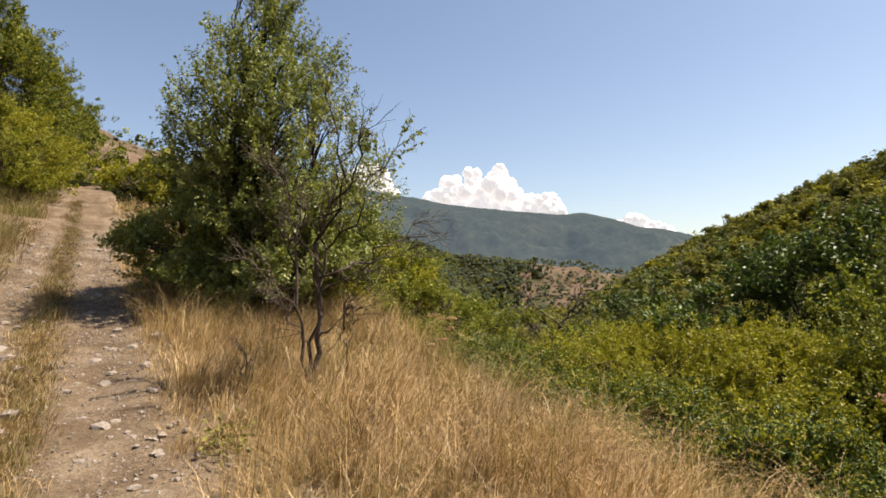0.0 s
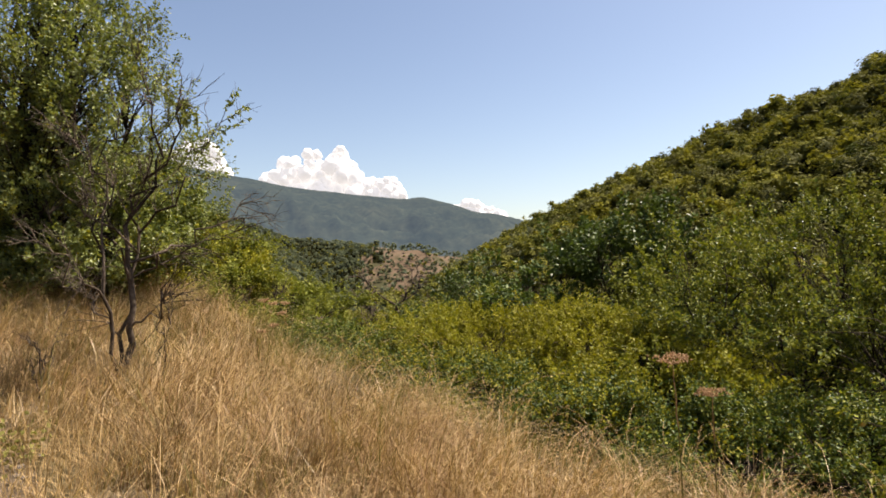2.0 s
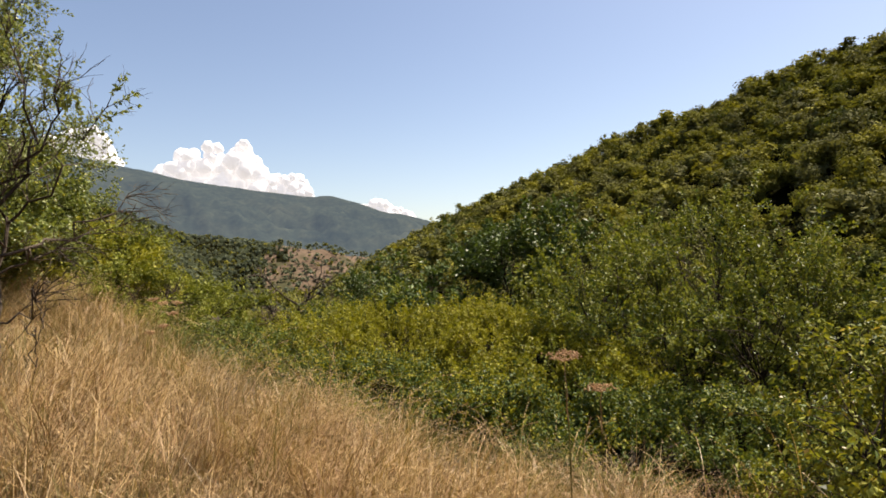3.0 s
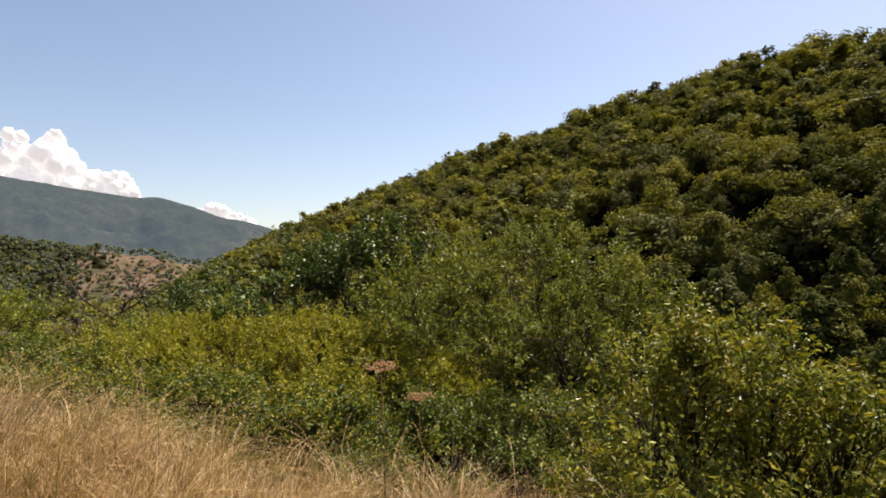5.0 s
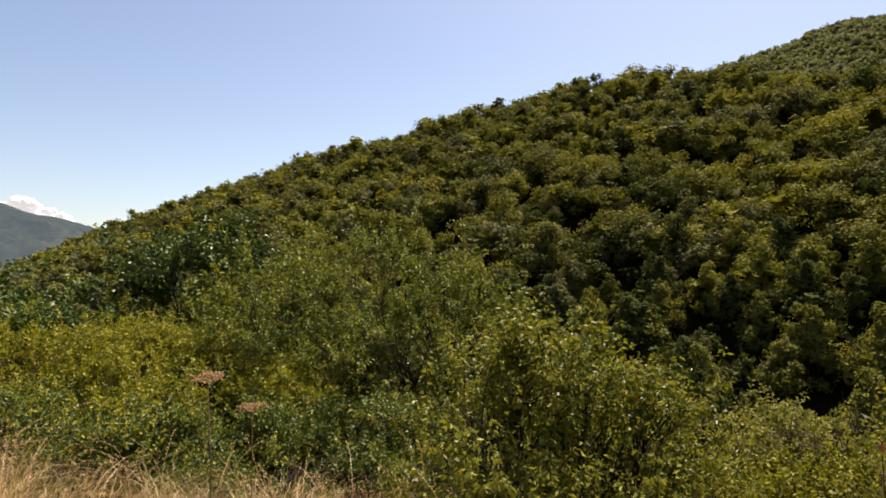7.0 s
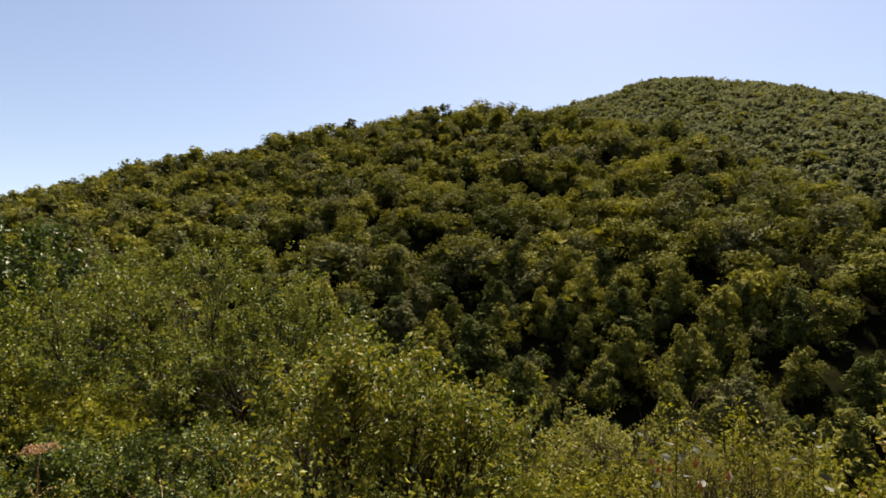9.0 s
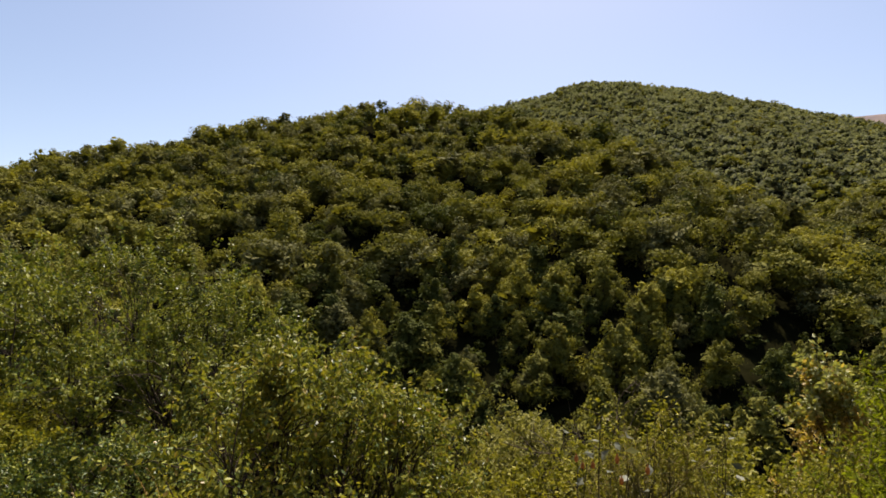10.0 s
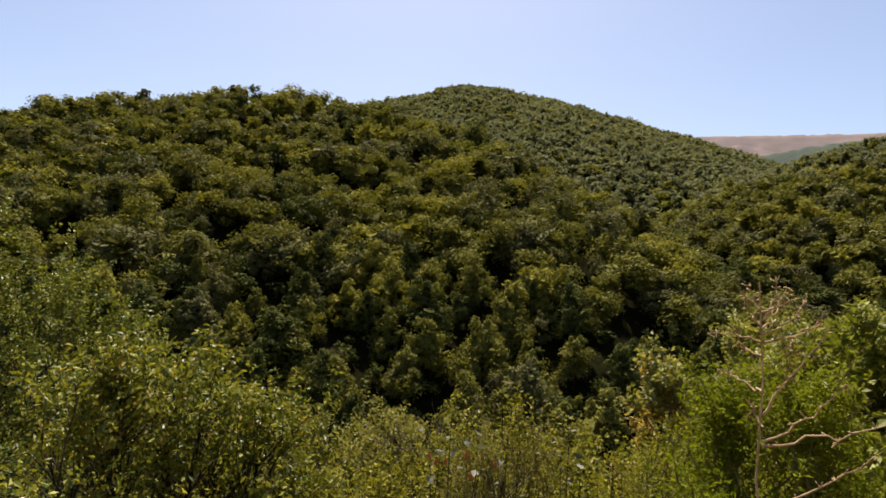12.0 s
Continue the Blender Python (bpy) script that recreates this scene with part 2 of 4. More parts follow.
RIDGES = {  # crest lines by bearing, distance and height above eye, with the slope of their flanks
    "wooded_hill": (0.56, 10, [(8, 560, -2.5), (15, 480, -1.7), (23, 410, 2.3), (29, 370, 5.1), (35, 335, 7.4), (40, 305, 9.2), (45, 280, 10.9), (52, 255, 12.4), (57, 240, 14.1), (62, 228, 15.2), (69, 215, 16.4), (74, 208, 16.5), (78.6, 198, 16.1), (83.6, 180, 14.6), (88.7, 160, 11.7), (93.7, 140, 7.2), (97.2, 128, 4.4), (101.2, 115, 1.5), (104.7, 100, -3.0), (108.1, 85, -8.7), (111, 74, -13.5)]),
    "peak": (0.47, 18, [(68, 500, 10.5), (78.5, 640, 15.7), (83.5, 700, 18.1), (88.8, 750, 19.2), (95.7, 795, 17.9), (102.1, 855, 15.3), (107.6, 915, 13.1), (110.9, 960, 11.0), (114, 1000, 8.9), (118, 1080, 5.9)]),
    "peak_spur": (0.5, 12, [(92, 765, 18.3), (95, 640, 13.4), (98, 530, 9.4), (100.5, 440, 6.0)]),
    "right_hill": (0.5, 14, [(102.5, 196, 2.0), (104.7, 200, 3.0), (108.1, 206, 4.6), (111.3, 212, 6.6), (114, 218, 7.9), (116.6, 224, 8.9), (119, 230, 9.5), (123.4, 240, 10.3), (135, 250, 11.5), (150, 240, 13.0)]),
    "right_brow": (0.5, 14, [(113, 400, 8.0), (116, 410, 9.9), (118, 415, 10.9), (121, 420, 11.8), (123.4, 425, 12.4), (135, 430, 13.5)]),
    "mid_slopes": (0.6, 12, [(-60, 260, 20), (-40, 290, 16.0), (-31, 330, 13.2), (-27.5, 370, 12.2), (-20, 450, 9.4), (-12, 560, 7.0), (-7, 640, 5.2), (-3.4, 680, 4.0), (1, 700, 2.6), (5, 690, 2.2), (9, 680, 1.5)]),
    "outcrop": (0.36, 8, [(5, 690, 1.7), (9, 600, 1.7), (12.2, 590, 1.4), (16, 600, 0.6), (19, 640, -0.6)]),
}
RIDGES = {k: (slope, soft_r, np.array([polar(*q) for q in pts])) for k, (slope, soft_r, pts) in RIDGES.items()}
S_DIR, V_DIR = (-0.51, 0.86), (0.86, 0.51)   # along the track, and across it to the valley side


def waves(x, y, size, seed):
    r = np.random.RandomState(seed)
    out = 0
    for k in range(9):
        a, w = r.uniform(0, 6.28), (1.35 ** k) / size
        out = out + np.sin((x * np.cos(a) + y * np.sin(a)) * w * 6.28 + r.uniform(0, 6.28)) * 1.2 ** -k
    return out / 3


def tent(x, y, key):
    slope, soft_r, pts = RIDGES[key]
    best = np.full(np.shape(x), -1e9)
    for a, b in zip(pts[:-1], pts[1:]):
        d = b - a
        t = np.clip(((x - a[0]) * d[0] + (y - a[1]) * d[1]) / (d[0] ** 2 + d[1] ** 2), 0, 1)
        r = np.hypot(x - a[0] - t * d[0], y - a[1] - t * d[1])
        best = np.maximum(best, a[2] + t * d[2] - slope * (np.sqrt(r * r + soft_r ** 2) - soft_r))
    return best


def near_ground(x, y):
    s, v = x * S_DIR[0] + y * S_DIR[1], x * V_DIR[0] + y * V_DIR[1]
    rise = 0.15 * np.clip(s, -60, 9) + 0.2 * np.clip(s - 9, 0, 40) + 0.03 * np.maximum(s - 49, 0)
    right = -0.04 * np.clip(v - 0.7, 0, 2.6) - 0.36 * np.clip(v - 3.3, 0, 8.7) - 0.5 * np.maximum(v - 12, 0)
    left = 0.06 * np.clip(-v - 1.4, 0, 1) + 0.45 * np.clip(-v - 2.4, 0, 60) + 0.25 * np.maximum(-v - 62.4, 0)
    ruts = -0.05 * (np.exp(-((v - 0.05) / 0.3) ** 2) + np.exp(-((v + 0.8) / 0.25) ** 2))
    r = np.hypot(x, y)
    return rise + right + left + ruts + 0.03 * waves(x, y, 2.2, 3) + 0.25 * waves(x, y, 14, 4) * np.clip((r - 5) / 15, 0, 1)


def grass_edge(s):
    """How far across the track the verge of dry grass reaches, where the bushes begin."""
    return 2.95 + 0.75 * np.clip(1.7 - s, 0, 1.5) + 0.22 * np.clip(s - 4.5, 0, 5)


def ground_height(x, y):
    x, y = np.asarray(x, float), np.asarray(y, float)
    r = np.hypot(x, y)
    h = np.maximum(near_ground(x, y), -19 - 0.012 * r)
    for key in RIDGES:
        h = np.maximum(h, tent(x, y, key))
    rough = np.clip((r - 60) / 150, 0, 1)
    return h + rough * (2.2 * waves(x, y, 70, 5) - 0.8)


def gz(x, y):
    return float(ground_height(x, y))


N_AZ, RINGS = 340, 0.35 * 1.048 ** np.arange(201)
az_grid = np.arange(N_AZ) * 2 * np.pi / N_AZ
gx = np.concatenate([[0.0], np.outer(RINGS, np.sin(az_grid)).ravel()])
gy = np.concatenate([[0.0], np.outer(RINGS, np.cos(az_grid)).ravel()])
ground_v = np.stack([gx, gy, ground_height(gx, gy)], 1)
along, across = gx * S_DIR[0] + gy * S_DIR[1], gx * V_DIR[0] + gy * V_DIR[1]
ground_v[:, 2] -= np.where((along > -3.5) & (along < 41) & (np.abs(across + 0.2) < 1.0), 0.05 + 0.006 * np.hypot(gx, gy), 0)   # under the track
ii, jj = np.meshgrid(np.arange(len(RINGS) - 1), np.arange(N_AZ), indexing="ij")
kk = (jj + 1) % N_AZ
ground_f = np.stack([1 + ii * N_AZ + jj, 1 + (ii + 1) * N_AZ + jj, 1 + (ii + 1) * N_AZ + kk, 1 + ii * N_AZ + kk], -1).reshape(-1, 4)
ground_f = np.concatenate([ground_f, np.stack([np.zeros(N_AZ, int), 1 + np.arange(N_AZ), 1 + (np.arange(N_AZ) + 1) % N_AZ, np.zeros(N_AZ, int)], -1)])


def bare(x, y):
    """Where no woods grow: the outcrop and the dry slope up the valley."""
    r, az = np.hypot(x, y), np.degrees(np.arctan2(x, y))
    edge = az + 1.3 * waves(x, y, 70, 14) + 0.6 * waves(x, y, 17, 15)
    crag = (edge > 8.2) & (edge < 18) & (r > 390) & (r < 760)
    brow = (az < -20) & (az > -70) & (r > 150) & ((waves(x, y, 60, 9) > -0.25) | (az > -32))
    patch = (az > -9) & (az < -4) & (r > 350) & (r < 620) & (waves(x, y, 90, 12) > 0.25)
    return np.where(brow, 2, crag | patch)


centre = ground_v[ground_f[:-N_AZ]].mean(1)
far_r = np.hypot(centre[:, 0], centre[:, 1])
# Beyond 24 m the ground takes the floor colour with shade painted in.
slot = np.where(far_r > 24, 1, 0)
mid_s, mid_v = centre[:, 0] * S_DIR[0] + centre[:, 1] * S_DIR[1], centre[:, 0] * V_DIR[0] + centre[:, 1] * V_DIR[1]
slot[(far_r <= 24) & (mid_v > grass_edge(mid_s) + 0.25)] = 3
slot[bare(centre[:, 0], centre[:, 1]) > 0] = 2
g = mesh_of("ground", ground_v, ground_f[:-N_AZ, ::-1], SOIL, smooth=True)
g.materials.append(SHADED_LITTER)
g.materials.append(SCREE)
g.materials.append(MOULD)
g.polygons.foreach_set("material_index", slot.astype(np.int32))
tagged(new("ground", g), "dry sloping hillside ground of soil and shade-darkened leaf litter", "ground", kind="structure")


def backdrop(name, label, crest, foot, depth, mat, seed, category="mountain"):
    """A far range: crest heights by bearing, a slope that falls towards the valley, gullied."""
    az = np.linspace(crest[0][0], crest[-1][0], 150)
    el = np.interp(az, [c[0] for c in crest], [c[2] for c in crest])
    dist = np.interp(az, [c[0] for c in crest], [c[1] for c in crest])
    rows = np.linspace(-0.25, 1, 46)
    vs = []
    for k in rows:
        d = dist * (1 - depth * k) if k >= 0 else dist * (1 - 0.6 * k)
        top = EYE + dist * np.tan(np.radians(el))
        x, y = d * np.sin(np.radians(az)), d * np.cos(np.radians(az))
        z = top + (foot - top) * abs(k) ** 0.9
        z = z + waves(x, y, 420, seed) * dist * 0.02 * math.sin(math.pi * min(abs(k) * 1.2, 1)) + waves(x, y, 60, seed + 1) * 3
        vs.append(np.stack([x, y, z], 1))
    n = len(az)
    i, j = np.meshgrid(np.arange(len(rows) - 1), np.arange(n - 1), indexing="ij")
    f = np.stack([i * n + j, i * n + j + 1, (i + 1) * n + j + 1, (i + 1) * n + j], -1).reshape(-1, 4)
    return tagged(new(name, mesh_of(name, np.concatenate(vs), f, mat, smooth=True)), label, category, kind="structure")


backdrop("backdrop_mountain", "long wooded mountain range with a blue haze glow", [(-40, 3000, 11), (-16, 3000, 10.6), (-9.8, 3000, 9.5), (-7, 3000, 9.0), (-2.2, 3000, 8.1), (1, 3000, 7.4), (6.5, 3050, 6.7), (11.8, 3100, 6.1), (13.4, 3100, 6.25), (15.9, 3150, 5.6), (18.4, 3200, 4.7), (21.3, 3250, 4.2), (23.1, 3300, 3.6), (27, 3400, 2.6), (34, 3500, 1)], -60, 0.55, FAR_WOODS, 21)
backdrop("backdrop_plateau", "bare pinkish brown plateau with haze glow beyond the woods", [(98, 2100, 13.4), (105, 2100, 14.1), (110.4, 2100, 14.3), (117, 2150, 13.8), (123.4, 2200, 13.2), (135, 2200, 13.5), (150, 2200, 12)], 150, 0.35, FAR_HEATH, 31)
backdrop("backdrop_ridge", "green wooded ridge with a haze glow below the plateau", [(98, 1400, 10.8), (104, 1400, 11.6), (111.4, 1400, 12.3), (114.9, 1400, 12.3), (118, 1400, 12.7), (124, 1400, 12.9), (132, 1400, 13.0), (150, 1400, 11)], 40, 0.4, RIDGE_WOODS, 41)


# ---- woods ----
def crown_points(rng, n, lobes=None):
    """Points on an uneven crown of radius 1, with outward ways: large and small leafy masses round a core."""
    lobes = lobes or rng.randint(7, 16)
    high = rng.uniform(-0.6, 0.75, lobes)
    turn = rng.uniform(0, 6.28, lobes)
    out = rng.uniform(0.15, 0.85, lobes) * np.sqrt(np.clip(1 - high ** 2, 0, 1))
    c = np.stack([np.cos(turn) * out, np.sin(turn) * out, high], 1)
    rad = rng.choice([0.2, 0.28, 0.36, 0.5], lobes) * rng.uniform(0.85, 1.15, lobes)
    k = rng.choice(lobes, n, p=rad ** 2 / (rad ** 2).sum())
    d = unit(rng.normal(0, 1, (n, 3)) + np.array([0, 0, 0.45]))
    p = c[k] + d * rad[k][:, None] * rng.uniform(0.6, 1.2, (n, 1)) * np.array([1, 1, 0.85])
    return p, unit(0.85 * d + 0.4 * unit(p + np.array([0, 0, 0.1])))


def spray_points(rng, n, sprays=30):
    """Points on a crown of radius 1 built of flat leafy sprays in layers, wide below and narrow above."""
    high = np.sort(rng.uniform(-0.7, 1.0, sprays))
    turn = np.arange(sprays) * 2.4 + rng.normal(0, 0.5, sprays)
    out = (0.8 - 0.6 * np.clip(high, -0.4, 1) - 0.3 * np.clip(-0.3 - high, 0, 1)) * rng.uniform(0.25, 1.25, sprays)
    c = np.stack([np.cos(turn) * out, np.sin(turn) * out, high], 1)
    rad = rng.uniform(0.17, 0.4, sprays) * (1.15 - 0.45 * np.clip(high, 0, 1))
    k = rng.randint(0, sprays, n)
    d = unit(rng.normal(0, 1, (n, 3)) + np.array([0, 0, 0.4]))
    off = d * rad[k][:, None] * rng.uniform(0.35, 1.15, (n, 1)) ** 0.7
    away = np.hypot(off[:, 0], off[:, 1]) / rad[k]
    p = c[k] + off * np.array([1, 1, 0.6])
    p[:, 2] -= 0.12 * away ** 2
    return p, unit(0.8 * d + np.array([0, 0, 0.12]) + 0.5 * unit(p))


def clumps(rng, at, way, size, stray=0.34):
    """Tufts of foliage as ragged leaves that lie on the crown's surface."""
    n = len(at)
    face = unit(way + rng.normal(0, stray, (n, 3)))
    side = unit(np.cross(face, rng.normal(0, 1, (n, 3))))
    up = np.cross(side, face)
    s = (size * rng.uniform(0.5, 1.45, n))[:, None]
    q = [at + s * (a * side + b * up + c * face) for a, b, c in ((-0.75, -0.45, -0.2), (0.7, -0.4, 0.05), (0.05, 0.85, -0.1))]
    v = np.stack([p + rng.normal(0, 0.14, (n, 3)) * s for p in q], 1).reshape(-1, 3)
    return v, np.arange(n * 3).reshape(-1, 3)


def tree_template(rng, n, size, level=0.2):
    """A crown of unit size; level: how far its faces tilt skyward to lighten it."""
    p, d = crown_points(rng, n)
    d = unit(d + np.array([0, 0, level]))
    # Large flat faces added inside the crown to block sun and darken its sides.
    sun_block = p[:: max(n // 12, 1)] * 0.6
    return join([clumps(rng, p, d, size), clumps(rng, sun_block, np.tile([0.0, 0, 1], (len(sun_block), 1)), 0.42, 0.25)])


def wood_sites(rng, az0, az1, r0, r1, gap):
    """Tree places in a sector of the plan, spread evenly with some scatter."""
    m = int(r1 / gap) + 1
    x, y = [q.ravel() * gap for q in np.meshgrid(np.arange(-m, m), np.arange(-m, m))]
    x, y = x + rng.uniform(-0.7, 0.7, len(x)) * gap, y + rng.uniform(-0.7, 0.7, len(x)) * gap
    r, az = np.hypot(x, y), np.degrees(np.arctan2(x, y))
    inside = (r > r0) & (r < r1) & (az > az0) & (az < az1)
    x, y = x[inside], y[inside]
    n = len(x)
    keep = rng.uniform(0, 1, n) < np.array([1.0, 0.36, 0.1])[bare(x, y)]
    return x[keep], y[keep]


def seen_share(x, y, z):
    """Least clearance over the ground of the camera's sight line to a crown."""
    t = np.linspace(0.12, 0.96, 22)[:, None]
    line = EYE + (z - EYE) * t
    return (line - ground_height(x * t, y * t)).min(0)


by_material = [[] for _ in WOODS]


def scatter(az0, az1, r0, r1, gap, n_leaf, leaf, radius, seed, only=None, level=0.2):
    rng = np.random.RandomState(seed)
    x, y = wood_sites(rng, az0, az1, r0, r1, gap)
    z = ground_height(x, y)
    z = z + np.clip(r0 / 60 - 1, 0, 1) * (1.1 * waves(x, y, 17, 45) - 0.4)
    # low: hidden from the camera; coarse crowns, and half left out farther off.
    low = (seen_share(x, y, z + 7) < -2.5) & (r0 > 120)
    kinds = [tree_template(rng, n_leaf, leaf, level) for _ in range(13)]
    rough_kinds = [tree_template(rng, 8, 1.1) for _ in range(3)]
    which = np.clip((waves(x, y, 45, 41) * 1.5 + rng.normal(0, 1.1, len(x)) + 2.2).round().astype(int), 0, 5)
    which = np.array([3, 0, 2, 0, 1, 1])[which]
    # Far sectors take mostly one haze-tinted colour.
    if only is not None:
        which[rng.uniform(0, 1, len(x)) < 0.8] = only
    for i in range(len(x)):
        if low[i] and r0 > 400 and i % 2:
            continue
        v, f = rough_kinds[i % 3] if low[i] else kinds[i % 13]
        a, s = rng.uniform(0, 6.28), radius * rng.choice([0.5, 0.65, 0.85, 1.0, 1.15, 1.35]) * rng.uniform(0.9, 1.1)
        tall = (0.35 * radius + 0.65 * s) * rng.uniform(0.75, 1.05)
        c, q = math.cos(a), math.sin(a)
        w = np.stack([(v[:, 0] * c - v[:, 1] * q) * s + x[i], (v[:, 0] * q + v[:, 1] * c) * s + y[i], v[:, 2] * tall + z[i] + tall * 1.05 + 0.2], 1)
        by_material[which[i]].append((w, f))


# Raised level tilts upper-slope faces to the sky, which makes those crowns lighter.
scatter(24, 126, 84, 130, 4.3, 800, 0.076, 3.3, 1, level=0.15)
scatter(14, 126, 130, 190, 4.5, 440, 0.1, 3.4, 8, level=0.3)
scatter(10, 128, 190, 265, 4.6, 220, 0.14, 3.4, 2, level=0.5)
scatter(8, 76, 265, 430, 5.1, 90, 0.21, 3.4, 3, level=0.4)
# Sectors with 4 or 5 get the colours that hold painted haze.
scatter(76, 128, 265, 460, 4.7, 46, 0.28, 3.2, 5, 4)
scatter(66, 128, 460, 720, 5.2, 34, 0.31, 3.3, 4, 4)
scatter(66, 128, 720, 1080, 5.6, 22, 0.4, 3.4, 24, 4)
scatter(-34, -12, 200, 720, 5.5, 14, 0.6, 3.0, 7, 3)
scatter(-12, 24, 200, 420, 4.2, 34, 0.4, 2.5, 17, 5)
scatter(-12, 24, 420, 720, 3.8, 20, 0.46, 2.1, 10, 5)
scatter(-26, -7, 26, 105, 3.4, 110, 0.26, 1.3, 9)
scatter(-7, 26, 48, 105, 3.4, 120, 0.2, 1.0, 19)
scatter(-26, 26, 105, 200, 4.0, 60, 0.3, 1.8, 12)
scatter(26, 126, 30, 90, 3.2, 50, 0.28, 1.0, 13, 3)
for kind_i, (what, mat) in enumerate(zip(("oak_woods", "yellowing_woods", "grey_woods", "dark_woods", "hazed_peak_woods", "hazed_slope_woods"), WOODS)):
    v, f = join(by_material[kind_i])
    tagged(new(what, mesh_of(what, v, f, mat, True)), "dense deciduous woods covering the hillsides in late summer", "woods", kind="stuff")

# the nearer trees of the valley side, each a thing of its own
VALLEY_KINDS = []
for k in range(10):
    rng = np.random.RandomState(100 + k)
    e = thing("valley_tree", (0, 0, -500), ("olive green", "yellowing", "olive green", "grey green", "dark green")[k % 5] + " deciduous tree in the valley woods", "tree", "valley trees")
    p, d = spray_points(rng, 3000)
    v, f = clumps(rng, p * np.array([3.0, 3.0, 3.5]) + np.array([0, 0, 3.6]), d, 0.165, 0.28)
    # Oversized level faces within the crown, added only to stop sunlight.
    sun_block = p[::36] * np.array([2.1, 2.1, 2.7]) + np.array([0, 0, 3.5])
    v, f = join([(v, f), clumps(rng, sun_block, np.tile([0.0, 0, 1], (len(sun_block), 1)), 0.75, 0.25)])
    part("crown", mesh_of("crown", v, f, (WOODS[0], WOODS[1], WOODS[0], WOODS[2], WOODS[3])[k % 5], True), e)
    t = [tube([(0, 0, -0.6), (0.05, 0, 1.5), (0.1, 0.1, 3), (0.1, 0, 5)], (0.2, 0.16, 0.11, 0.03), 6)]
    for q in range(6):
        t.append(tube(bend(rng, np.array([0.08, 0.05, rng.uniform(1.2, 3.2)]), p[q] * 2.2 + np.array([0, 0, 3.7]), 0.3, 5, 0.1), np.linspace(0.07, 0.015, 5), 4))
    part("trunk", mesh_of("trunk", *join(t), BARK, True), e)
    VALLEY_KINDS.append(e)
rng = np.random.RandomState(77)
vx, vy = wood_sites(rng, 26, 124, 40, 88, 4.5)
vz = ground_height(vx, vy)
order = np.argsort(np.hypot(vx, vy))[-340:]
for i in order:
    m = Matrix.LocRotScale((vx[i], vy[i], vz[i] - 0.2), Euler((0, 0, rng.uniform(0, 6.28))), None)
    t = copy_thing(VALLEY_KINDS[rng.randint(10)], m)
    s = rng.choice([0.5, 0.7, 0.85, 1.05]) * rng.uniform(0.9, 1.12)
    t.scale = (s, s, s * rng.uniform(0.9, 1.2))
for e in VALLEY_KINDS:
    for c in list(e.children):
        bpy.data.objects.remove(c)
    bpy.data.objects.remove(e)


